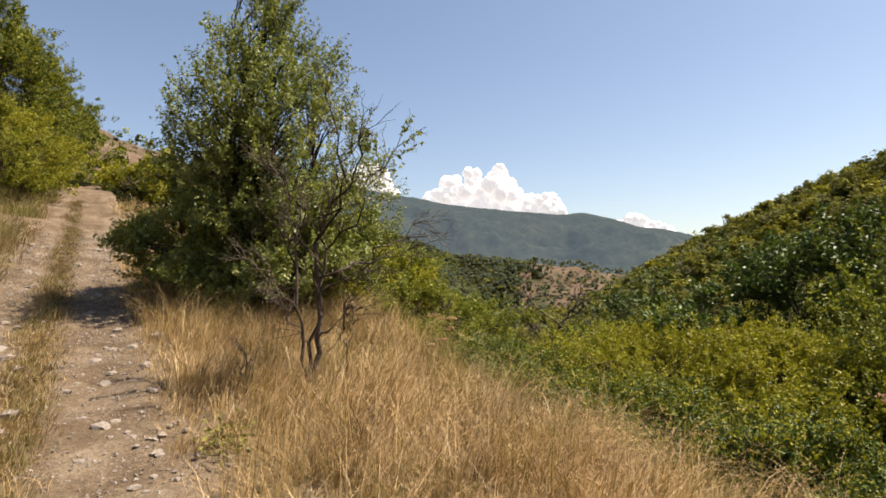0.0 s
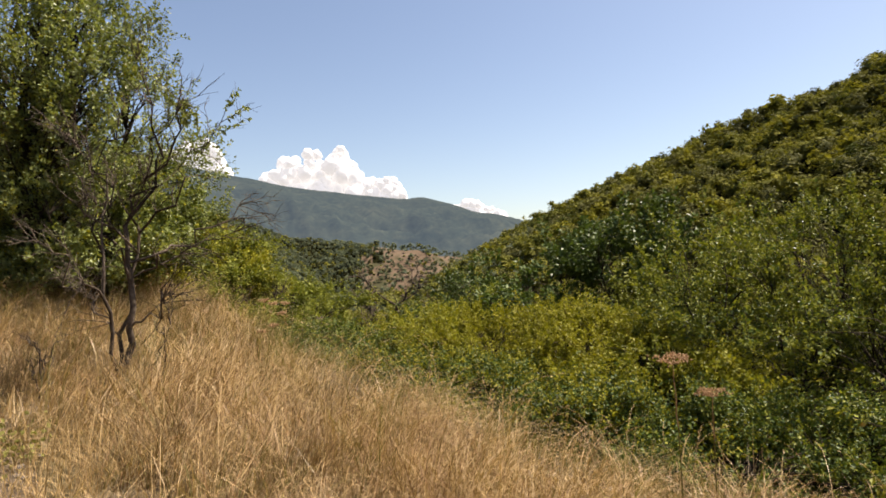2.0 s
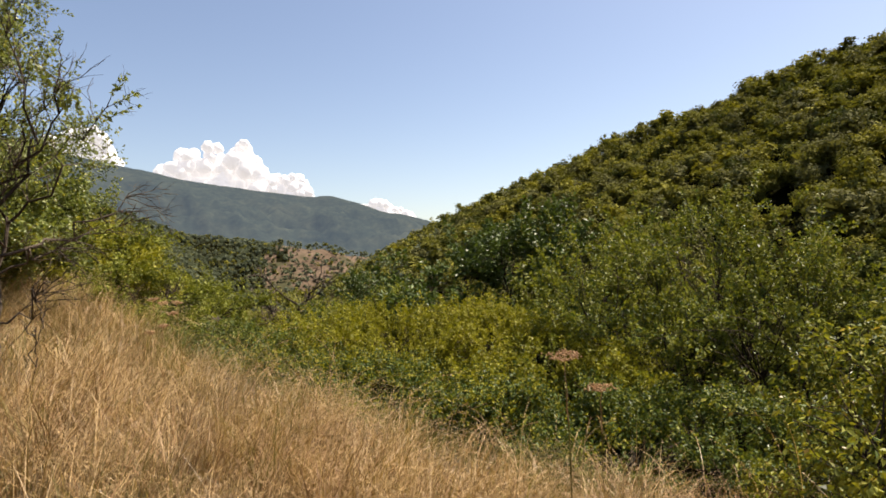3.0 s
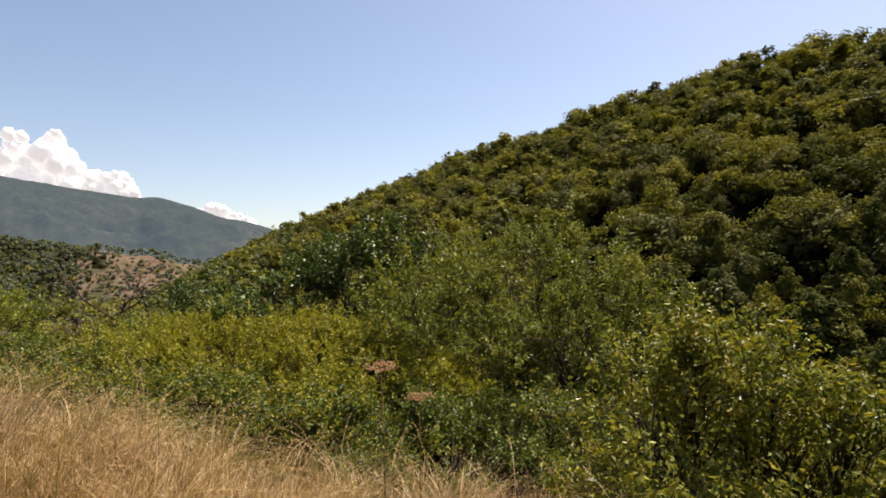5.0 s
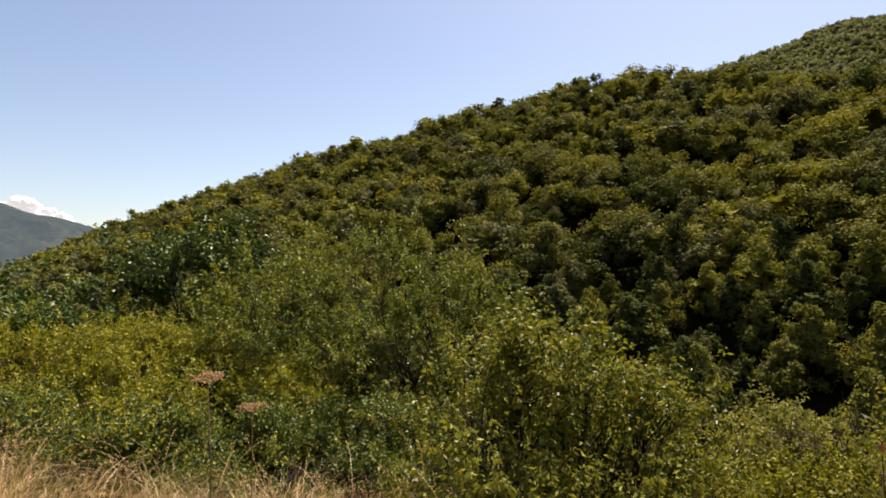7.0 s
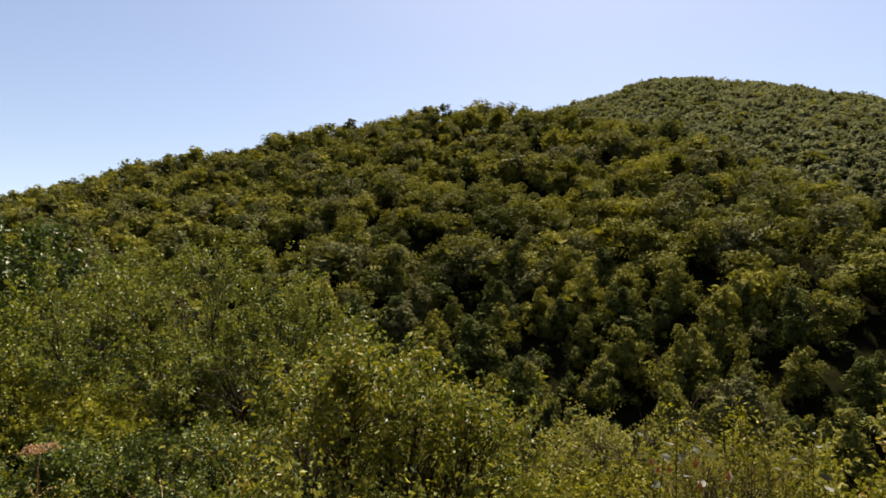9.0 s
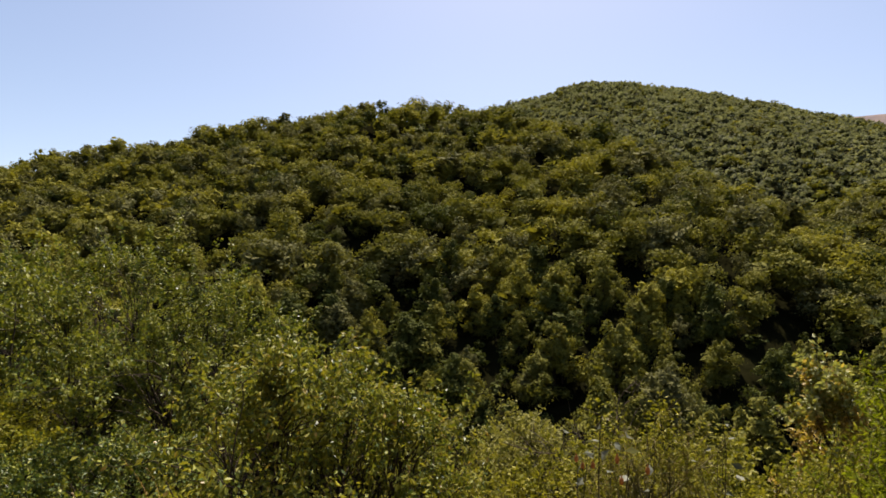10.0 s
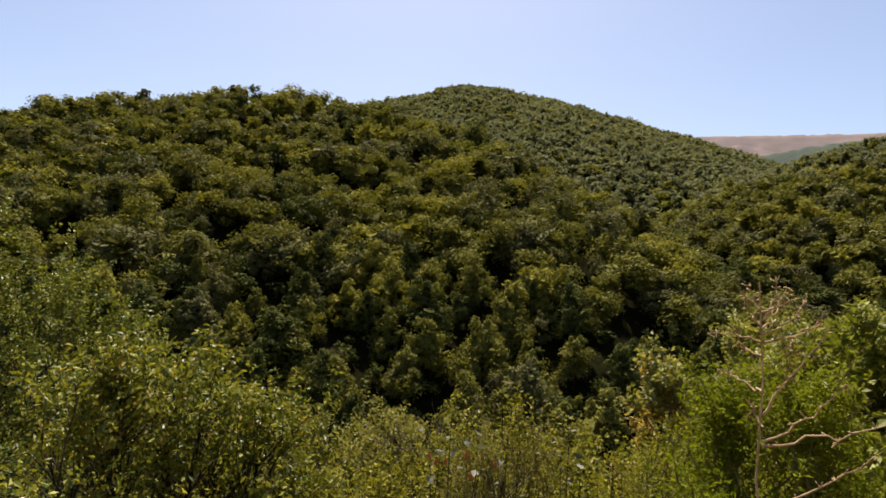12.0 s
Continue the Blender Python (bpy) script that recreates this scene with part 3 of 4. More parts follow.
# ---- shrubs and trees near the track ----
def leafy(name, label, category, x, y, top, rx, ry, mat, n_twigs=160, per_twig=24, leaf=0.035, stems=5, low=0.02, twig=0.35, bark=BARK, seed=0, group="", width=0.6, stem_r=0.025, ragged=0.25, droop=0.2, spire=1.0, upright=0.6, fine=False, gather=11):
    """A shrub or small tree: stems from one foot, limbs to points all through its crown, twigs with leaves."""
    rng = np.random.RandomState(seed + 500)
    z0 = gz(x, y)
    H = top - z0
    e = thing(name, (x, y, z0), label, category, group)
    n_clump = max(n_twigs // gather, 4)
    u = unit(rng.normal(0, 1, (n_clump, 3))) * rng.uniform(0.2, 1, (n_clump, 1)) ** 0.4
    u = u[rng.randint(0, n_clump, n_twigs)] + rng.normal(0, 0.12, (n_twigs, 3))
    mid = (1 + low) / 2
    ends = np.stack([u[:, 0] * rx, u[:, 1] * ry, H * np.clip(mid + u[:, 2] * (1 - low) / 2, 0.04, 0.94)], 1)
    shrink = np.clip(1.25 - spire * 0.75 * np.clip((ends[:, 2] / H - 0.35) / 0.65, 0, 1), 0.2, 1.2)
    ends[:, :2] *= shrink[:, None]
    ends *= 1 + rng.normal(0, ragged * 0.35, (n_twigs, 1)) * np.array([[1, 1, 0.35]])
    wood, at, way = [], [], []
    tops = []
    for s in range(stems):
        a = rng.uniform(0, 6.28)
        lean = rng.uniform(0.15, 0.8) if stems > 1 else 0.05
        tip = np.array([math.cos(a) * rx * lean, math.sin(a) * ry * lean, H * rng.uniform(0.62, 0.9)])
        p = bend(rng, np.array([math.cos(a) * 0.06, math.sin(a) * 0.06, -0.15]) * (stems > 1), tip, 0.1 * H, 9, 0.05 * H)
        tops.append(p)
        part("stem", mesh_of("stem", *tube(p, np.linspace(stem_r, stem_r * 0.25, 9), 6), bark, True), e)
    for q in ends:
        best = min(range(stems), key=lambda s: np.abs(tops[s] - q).sum(1).min() + rng.uniform(0, 0.3))
        p = tops[best]
        h = np.clip(q[2] * rng.uniform(0.55, 0.9), 0.05 * H, H)
        root = p[np.abs(p[:, 2] - h).argmin()]
        limb = bend(rng, root, q, 0.06 * H, 4, 0.03 * H)
        wood.append(tube(limb, np.linspace(stem_r * 0.28, 0.002, 4), 3))
        out_way = unit(limb[-1] - limb[-3])
        for b in range(3):
            w = unit(out_way * 0.6 + rng.normal(0, 0.45, 3) + np.array([0, 0, upright]))
            l = twig * rng.uniform(0.5, 1.2)
            start = limb[-1] * (1 - 0.2 * b) + limb[-2] * 0.2 * b
            if b == 0:
                wood.append(tube(np.stack([start, start + w * l]), (0.0028, 0.001), 3))
            k = per_twig // 3
            f = rng.uniform(0.0, 1.0, k)[:, None]
            around = unit(np.cross(w, rng.normal(0, 1, (k, 3))))
            at.append(start + w * l * f + around * leaf * 0.25)
            way.append(unit(around + 0.6 * w))
    tagged(part("twig", mesh_of("twig", *join(wood), bark, True), e), kind="stuff")
    at, way = np.concatenate(at), np.concatenate(way)
    parts = mat if isinstance(mat, list) else [(mat, 1.0)]
    lot = rng.choice(len(parts), len(at), p=[s for _, s in parts])
    for i, (m, _) in enumerate(parts):
        pick = lot == i
        part("crown" if i == 0 else "tinted_leaves", mesh_of("crown", *leaves(rng, at[pick], way[pick], leaf, spread=0.35, width=width, droop=droop, fine=fine), m), e)
    return e


def site(az, dist):
    return dist * math.sin(radians(az)), dist * math.cos(radians(az))


# the small wild pear beside the track
PX, PY = site(-16.3, 9.0)
leafy("wild_pear", "small bushy wild pear tree with sparse glossy leaves", "tree", PX, PY, 6.05, 1.55, 1.55, [(PEAR, 0.9), (YELLOWISH, 0.1)], 560, 81, 0.048, 8, 0.02, 0.42, seed=1, stem_r=0.042, ragged=0.19, spire=1.25, upright=0.85, gather=10)

for k, (az, dist, top, rr) in enumerate(((-19.5, 8.9, 3.2, 1.2), (-13.2, 9.0, 3.2, 1.1), (-16, 8.3, 2.6, 1.0), (-22.5, 9.6, 3.0, 1.0), (-17.5, 8.8, 4.0, 1.2))):
    qx, qy = site(az, dist)
    leafy("pear_thicket", "dense low suckers at the foot of the wild pear", "bush", qx, qy, top, rr, rr, [(PEAR, 0.9), (YELLOWISH, 0.1)], 230, 81, 0.048, 6, 0.02, 0.3, seed=300 + k, group="pear thickets", spire=0.6)

SHRUBS = [  # name, label, bearing, distance, height of top, half widths, leaf, twigs, per twig, leaf size, stems
    ("hawthorn_bush", "yellowing green hawthorn bush beside dry grass", 16.5, 7.9, 0.86, 1.45, YELLOWISH, 390, 120, 0.031, 6),
    ("hawthorn_bush", "yellowing green hawthorn bush beside dry grass", 24, 7.3, 0.94, 1.5, YELLOWISH, 480, 126, 0.031, 7),
    ("hawthorn_bush", "yellowing green hawthorn bush beside dry grass", 31, 6.9, 0.9, 1.4, YELLOWISH, 460, 126, 0.031, 7),
    ("hawthorn_bush", "yellowing green hawthorn bush beside dry grass", 36.5, 6.6, 0.76, 1.1, [(YELLOWISH, 0.7), (MIDGREEN, 0.3)], 320, 102, 0.034, 6),
    # Filler scrub; its leaf mix is darkened to imitate shade at the bush feet.
    ("hawthorn_scrub", "low leafy scrub coloured dark for shade under the bushes", 3, 7.2, 0.75, 0.75, [(DEEPGREEN, 0.6), (MIDGREEN, 0.4)], 230, 84, 0.03, 6),
    ("hawthorn_scrub", "low leafy scrub coloured dark for shade under the bushes", 9, 6.6, 0.55, 0.75, [(DEEPGREEN, 0.6), (YELLOWISH, 0.4)], 230, 84, 0.03, 6),
    ("hawthorn_scrub", "low leafy scrub coloured dark for shade under the bushes", 14.5, 6.1, 0.52, 0.8, [(DEEPGREEN, 0.6), (YELLOWISH, 0.4)], 230, 84, 0.03, 6),
    ("hawthorn_scrub", "low leafy scrub coloured dark for shade under the bushes", 20, 5.7, 0.5, 0.8, [(DEEPGREEN, 0.6), (YELLOWISH, 0.4)], 230, 84, 0.03, 6),
    ("hawthorn_scrub", "low leafy scrub coloured dark for shade under the bushes", 26, 5.3, 0.46, 0.8, [(DEEPGREEN, 0.6), (YELLOWISH, 0.4)], 230, 84, 0.03, 6),
    ("hawthorn_scrub", "low leafy scrub coloured dark for shade under the bushes", 32, 5.0, 0.42, 0.75, [(DEEPGREEN, 0.6), (YELLOWISH, 0.4)], 230, 84, 0.03, 6),
    ("hawthorn_scrub", "low leafy scrub coloured dark for shade under the bushes", 38, 4.9, 0.42, 0.75, [(DEEPGREEN, 0.6), (MIDGREEN, 0.4)], 230, 84, 0.03, 6),
    ("hawthorn_scrub", "low leafy scrub coloured dark for shade under the bushes", 44, 5.1, 0.4, 0.8, [(DEEPGREEN, 0.6), (MIDGREEN, 0.4)], 230, 84, 0.03, 6),
    ("hawthorn_scrub", "low leafy scrub coloured dark for shade under the bushes", 51, 5.2, 0.42, 0.8, [(DEEPGREEN, 0.6), (MIDGREEN, 0.4)], 230, 84, 0.03, 6),
    ("dogwood_bush", "low green dogwood bush at the edge of the slope", 8, 8.2, 0.62, 1.0, MIDGREEN, 170, 48, 0.042, 6),
    ("dogwood_bush", "green dogwood bush behind the hawthorns", 20, 10.0, 1.1, 1.5, MIDGREEN, 220, 51, 0.045, 6),
    ("dogwood_bush", "grey-green glossy dogwood bush behind the hawthorns", 16.8, 10.8, 1.34, 1.1, DEEPGREEN, 180, 51, 0.05, 6),
    ("dogwood_bush", "green dogwood bush at the edge of the slope", 2, 8.2, 1.2, 0.95, MIDGREEN, 200, 54, 0.042, 6),
    ("dogwood_bush", "green dogwood bush at the edge of the slope", -1.5, 9.2, 1.55, 1.0, MIDGREEN, 200, 54, 0.042, 6),
    ("dogwood_bush", "yellowing dogwood bush at the edge of the slope", -4.5, 10.0, 1.95, 1.1, YELLOWISH, 200, 54, 0.045, 6),
    ("plum_bush", "open green wild plum bush with dark stems", 41.5, 7.6, 1.9, 1.42, [(MIDGREEN, 0.78), (DEEPGREEN, 0.22)], 370, 117, 0.038, 5),
    ("plum_bush", "open green wild plum bush with dark stems", 50, 7.3, 2.2, 1.5, [(MIDGREEN, 0.75), (DEEPGREEN, 0.25)], 400, 117, 0.038, 6),
    ("plum_bush", "open green wild plum bush with dark stems", 57, 7.2, 1.77, 1.25, [(MIDGREEN, 0.8), (DEEPGREEN, 0.2)], 310, 105, 0.038, 5),
    ("lilac_bush", "broad-leaved bright green bush with yellow spots", 66, 3.5, 1.27, 0.74, [(MIDGREEN, 0.5), (DEEPGREEN, 0.12), (BRIGHT, 0.36), (GOLD, 0.02)], 320, 60, 0.035, 6),
    ("lilac_bush", "broad-leaved bright green bush with yellow spots", 73, 3.7, 1.02, 0.68, [(MIDGREEN, 0.5), (DEEPGREEN, 0.12), (BRIGHT, 0.36), (GOLD, 0.02)], 260, 60, 0.035, 5),
    ("willow_bush", "grey-green bush with small narrow leaves", 78.5, 5.6, 0.55, 1.1, GREYGREEN, 370, 90, 0.036, 6),
    ("willow_bush", "grey-green bush with small narrow leaves", 86, 5.6, 0.5, 0.85, GREYGREEN, 290, 84, 0.036, 5),
    ("privet_bush", "low fresh green bush on the slope", 93, 4.4, 0.55, 0.9, BRIGHT, 284, 78, 0.03, 5),
    ("privet_bush", "low fresh green bush on the slope", 101, 3.9, 0.65, 0.8, BRIGHT, 300, 78, 0.03, 5),
    ("privet_bush", "low fresh green bush on the slope", 109, 3.6, 0.7, 0.8, BRIGHT, 300, 78, 0.03, 5),
    ("ailanthus_bush", "light green bush turning yellow on one side", 111.6, 7.6, 1.15, 0.7, [(PALE, 0.7), (BRIGHT, 0.2), (GOLD, 0.1)], 230, 75, 0.06, 5),
    ("ailanthus_bush", "light green bush with large leaves", 116.5, 8.4, 1.4, 1.0, [(PALE, 0.6), (BRIGHT, 0.4)], 260, 75, 0.06, 5),
    ("ailanthus_bush", "light green bush with large leaves", 121, 8.2, 1.5, 1.1, [(PALE, 0.4), (MIDGREEN, 0.6)], 260, 75, 0.06, 5),
    ("ailanthus_bush", "light green bush with large leaves", 128, 7.5, 1.5, 1.1, MIDGREEN, 170, 51, 0.106, 5),
    ("dry_dock", "rusty brown dry seed heads among the light green bushes", 116.2, 6.6, 1.2, 0.34, RED_STRAW, 90, 60, 0.022, 5),
    ("feathery_broom", "bright green feathery broom bush", 118.4, 2.5, 1.34, 0.4, BROOM, 900, 120, 0.022, 7),
    ("golden_shrub", "small shrub with golden yellow leaves", 107.9, 7.6, 0.95, 0.34, GOLD, 120, 45, 0.06, 4),
    ("tall_herbs", "feathery olive green herbs on the slope", 98, 3.0, 0.95, 0.5, [(BRIGHT, 0.45), (GREYGREEN, 0.3), (GREEN_STRAW, 0.25)], 240, 45, 0.022, 6),
    ("tall_herbs", "feathery olive green herbs on the slope", 105, 2.9, 0.95, 0.5, [(BRIGHT, 0.45), (GREYGREEN, 0.3), (GREEN_STRAW, 0.25)], 240, 45, 0.022, 6),
    ("tall_herbs", "feathery olive green herbs on the slope", 111, 3.0, 1.0, 0.45, [(BRIGHT, 0.7), (BROOM, 0.3)], 220, 45, 0.022, 6),
    ("oak_sapling", "deep green young oak above the hedge", 26.5, 11.5, 2.25, 1.8, DEEPGREEN, 260, 54, 0.09, 4),
    ("oak_sapling", "deep green young oak above the hedge", 33, 11.0, 2.5, 1.6, DEEPGREEN, 240, 54, 0.09, 4),
    ("oak_sapling", "green young oak above the hedge", 20.5, 13.0, 1.1, 1.5, DEEPGREEN, 220, 51, 0.09, 4),
    ("oak_sapling", "green young oak above the hedge", 39, 9.5, 2.0, 1.3, MIDGREEN, 220, 51, 0.075, 5),
    ("hillside_bush", "green bush on the slope below the track", -8, 11.5, 2.4, 1.3, MIDGREEN, 220, 51, 0.064, 6),
    ("hillside_bush", "green bush on the slope below the track", -13, 13.0, 3.2, 1.5, MIDGREEN, 220, 51, 0.064, 6),
    ("hillside_bush", "yellowish bush on the slope below the track", -8.5, 17.0, 2.6, 1.5, YELLOWISH, 200, 48, 0.085, 6),
    ("hillside_bush", "green bush on the slope below the track", -2.5, 15.0, 1.2, 1.5, MIDGREEN, 200, 48, 0.085, 6),
    ("hillside_bush", "green bush on the slope below the track", 10, 15.0, 0.5, 1.4, GREYGREEN, 180, 48, 0.085, 6),
    ("roadside_bush", "yellowish bush at the upper edge of the track", -38.4, 24, 7.8, 2.6, [(YELLOWISH, 0.6), (MIDGREEN, 0.4)], 460, 84, 0.07, 6),
    ("roadside_bush", "green bush at the upper edge of the track", -35.9, 28, 8.6, 1.9, YELLOWISH, 320, 54, 0.09, 6),
    ("roadside_tree", "dense green tree above the track", -36.3, 36, 15.0, 2.5, MIDGREEN, 400, 60, 0.12, 3),
    ("roadside_tree", "tall dark green tree above the track", -38.5, 34, 16.0, 3.0, [(DEEPGREEN, 0.5), (YELLOWISH, 0.5)], 420, 60, 0.12, 3),
    ("roadside_tree", "dense green tree above the track", -35.6, 45, 17.9, 3.3, [(DEEPGREEN, 0.5), (YELLOWISH, 0.5)], 400, 84, 0.11, 3),
    ("roadside_tree", "dense green tree above the track", -34.3, 56, 20.4, 3.8, [(DEEPGREEN, 0.3), (MIDGREEN, 0.4), (YELLOWISH, 0.3)], 420, 84, 0.12, 3),
    ("roadside_tree", "dense green tree above the track", -33.1, 70, 23.2, 4.4, MIDGREEN, 420, 54, 0.18, 3),
    ("roadside_tree", "dense green tree above the track", -31.9, 80, 23.0, 4.2, [(DEEPGREEN, 0.5), (YELLOWISH, 0.5)], 340, 54, 0.2, 3),
    ("roadside_bush", "yellowish bush at the upper edge of the track", -35.6, 30, 8.6, 1.5, YELLOWISH, 260, 54, 0.085, 6),
    ("roadside_bush", "yellowish bush at the upper edge of the track", -34.3, 40, 10.6, 1.7, YELLOWISH, 260, 54, 0.1, 6),
    ("roadside_bush", "green bush at the upper edge of the track", -33.0, 52, 12.0, 1.8, MIDGREEN, 240, 54, 0.12, 6),
    ("roadside_bush", "green bush at the lower edge of the track", -28.2, 40, 8.8, 1.7, MIDGREEN, 220, 45, 0.11, 6),
    ("roadside_bush", "green bush at the lower edge of the track", -26.5, 28, 7.0, 1.7, YELLOWISH, 220, 45, 0.09, 6),
]
for k, (name, label, az, dist, top, rr, mat, tw, pt, lf, st) in enumerate(SHRUBS):
    x, y = site(az, dist)
    leafy(name, label, "tree" if "tree" in name or "oak" in name else "herbs" if "herbs" in name else "dry plant" if "dock" in name else "bush", x, y, top, rr, rr, mat, tw, pt, lf, st, seed=k + 2, group=name + "s", stem_r=0.012 + 0.006 * rr, twig=0.2 + 0.08 * rr, spire=0.6, bark=GREEN_STRAW if "feathery" in label else BARK, width=0.28 if "feathery" in label else 0.5 if "lilac" in name else 0.62, droop=0.9 if "lilac" in name else 0.2, gather=7 if "plum" in name or "lilac" in name else 11)


# ---- the dead little tree in the grass, with a few live twigs ----
def bare_tree(name, label, x, y, top, mat, seed, limbs, spread, stem_r=0.022, category="dead tree", live=0, lean=(0, 0), sub=4, twist=0.5, droop=0.0, rise=0.42, first=2, tall=0.72, coarse=1.0):
    rng = np.random.RandomState(seed)
    z0 = gz(x, y)
    H = top - z0
    e = thing(name, (x, y, z0), label, category)
    trunk = np.array([0, 0, -0.2]) + np.linspace(0, 1, 9)[:, None] * np.array([lean[0], lean[1], H * tall]) + rng.normal(0, 0.02 * H, (9, 3)) * np.array([1, 1, 0.2])
    part("trunk", mesh_of("trunk", *tube(trunk, np.linspace(stem_r, stem_r * 0.45, 9), 7), mat, True), e)
    twigs, at, way = [], [], []
    for k in range(limbs):
        root = trunk[first + int((8.9 - first) * (k + 0.5) / limbs)]
        a = k * 2.4 + rng.uniform(-0.5, 0.5)
        reach = spread * rng.uniform(0.5, 1.1)
        tip = root + np.array([math.cos(a) * reach, math.sin(a) * reach, H * rng.uniform(0.08, rise) - droop])
        limb = bend(rng, root, tip, -0.04 * H, 9, 0.07 * H * twist)
        part("limb", mesh_of("limb", *tube(limb, np.linspace(stem_r * 0.5, 0.003, 9), 5), mat, True), e)
        for q in range(sub):
            s = limb[3 + rng.randint(0, 6)]
            w = unit(unit(tip - root) + rng.normal(0, 0.6, 3) + np.array([0, 0, 0.25]))
            l = H * rng.uniform(0.08, 0.24)
            tw = bend(rng, s, s + w * l, 0.02, 6, 0.03)
            twigs.append(tube(tw, np.linspace(0.005, 0.0015, 6) * coarse, 3))
            for b in range(3):
                s2 = tw[2 + b]
                w2 = unit(w + rng.normal(0, 0.7, 3))
                twigs.append(tube(bend(rng, s2, s2 + w2 * l * 0.45, 0, 4, 0.015), np.linspace(0.0028, 0.001, 4) * coarse, 3))
                if k >= limbs - live:
                    f = rng.uniform(0, 1, (9, 1))
                    at.append(s2 + w2 * l * 0.45 * f)
                    way.append(np.repeat(w2[None], 9, 0))
    tagged(part("twig", mesh_of("twig", *join(twigs), mat, True), e), kind="stuff")
    if at:
        part("leaves", mesh_of("leaves", *leaves(rng, np.concatenate(at), np.concatenate(way), 0.042), PEAR), e)
    return e


sx, sy = site(-12.8, 5.2)
DX, DY = sx, sy
dz = gz(DX, DY)
dead = thing("dead_tree", (DX, DY, dz), "half-dead little tree with twisted bare grey limbs in dry grass", "dead tree")
rng = np.random.RandomState(3)
side_way, back_way = np.array([0.975, 0.222, 0]), np.array([-0.222, 0.975, 0])
STEMS = ((0.06, 0.0, 1.25, 0.03), (0.16, 0.1, 1.2, 0.02), (-0.1, -0.08, 1.15, 0.017))
foot, twigs, at, way = [], [], [], []
for reach, back, climb, thick in STEMS:
    p = bend(rng, np.array([0, 0, -0.15]) + back_way * back, side_way * reach + back_way * back + np.array([0, 0, climb]), 0.0, 10, 0.06)
    foot.append(p)
    part("trunk", mesh_of("trunk", *tube(p, np.linspace(thick, thick * 0.6, 10), 7), DEAD, True), dead)
for stem, node, reach, climb, thick, live in ((0, 9, 0.1, 1.25, 0.012, 3), (0, 9, 0.42, 1.15, 0.011, 5), (0, 7, 0.95, 0.5, 0.011, 0), (0, 6, -0.3, 0.75, 0.01, 0), (1, 9, 0.3, 0.95, 0.009, 3), (1, 9, 0.62, 0.9, 0.009, 6), (1, 7, 0.75, 0.35, 0.008, 0), (2, 9, -0.25, 0.8, 0.008, 0), (2, 8, 0.12, 1.0, 0.008, 2), (2, 6, -0.42, 0.45, 0.007, 0), (0, 4, 0.28, 0.3, 0.009, 0), (1, 4, -0.3, 0.5, 0.006, 0)):
    root = foot[stem][node]
    tip = root + side_way * reach + back_way * rng.uniform(-0.35, 0.35) + np.array([0, 0, climb])
    limb = bend(rng, root, tip, -0.1 * climb if abs(reach) < 0.5 else 0.05, 11, 0.16)
    part("limb", mesh_of("limb", *tube(limb, np.linspace(thick * 1.25, 0.003, 11), 5), DEAD if live == 0 else BARK, True), dead)
    for q in range(19):
        k = rng.randint(2, 11)
        w = unit(unit(tip - root) + rng.normal(0, 0.55, 3) + np.array([0, 0, 0.2 if live else -0.25]))
        l = rng.uniform(0.12, 0.42)
        tw = bend(rng, limb[k], limb[k] + w * l, 0.03, 6, 0.03)
        twigs.append(tube(tw, np.linspace(0.0042, 0.0014, 6), 3))
        for b in range(3):
            w2 = unit(w + rng.normal(0, 0.7, 3))
            twigs.append(tube(bend(rng, tw[2 + b], tw[2 + b] + w2 * l * 0.45, 0, 4, 0.015), np.linspace(0.0024, 0.001, 4), 3))
        if k > 6 and q < live * 2:
            f = rng.uniform(0.2, 1.0, (26, 1))
            at.append(tw[0] * (1 - f) + tw[-1] * f)
            way.append(unit(w + rng.normal(0, 0.7, (26, 3))))
tagged(part("twig", mesh_of("twig", *join(twigs), DEAD, True), dead), kind="stuff")
part("leaves", mesh_of("leaves", *leaves(rng, np.concatenate(at), np.concatenate(way), 0.045, spread=0.4, width=0.55), PEAR), dead)
sx, sy = site(-18.4, 4.9)
bare_tree("dry_weed", "thin dark dry stem standing in the grass", sx, sy, 1.5, DEAD, 9, 5, 0.12, 0.009, category="dry weed", sub=2)
sx, sy = site(-9.5, 5.1)
bare_tree("dry_weed", "thin dark dry stem standing in the grass", sx, sy, 1.45, DEAD, 10, 4, 0.12, 0.008, category="dry weed", sub=2)
sx, sy = site(9.4, 12.0)
bare_tree("dead_bush", "bleached dead bush on the slope", sx, sy, 1.45, DEAD, 12, 14, 0.9, 0.04, lean=(0.35, 0), sub=9, coarse=2.8)
sx, sy = site(91, 4.7)
bare_tree("red_twig_bush", "leafless bush of thin dark reddish twigs on the slope", sx, sy, 0.95, DEAD, 14, 14, 0.34, 0.006, category="bush", sub=7)
sx, sy = site(95.2, 3.9)
leafy("thin_sapling", "thin sapling with few small leaves", "tree", sx, sy, 1.22, 0.26, 0.26, YELLOWISH, 44, 24, 0.028, 2, 0.3, 0.16, seed=80, stem_r=0.008)


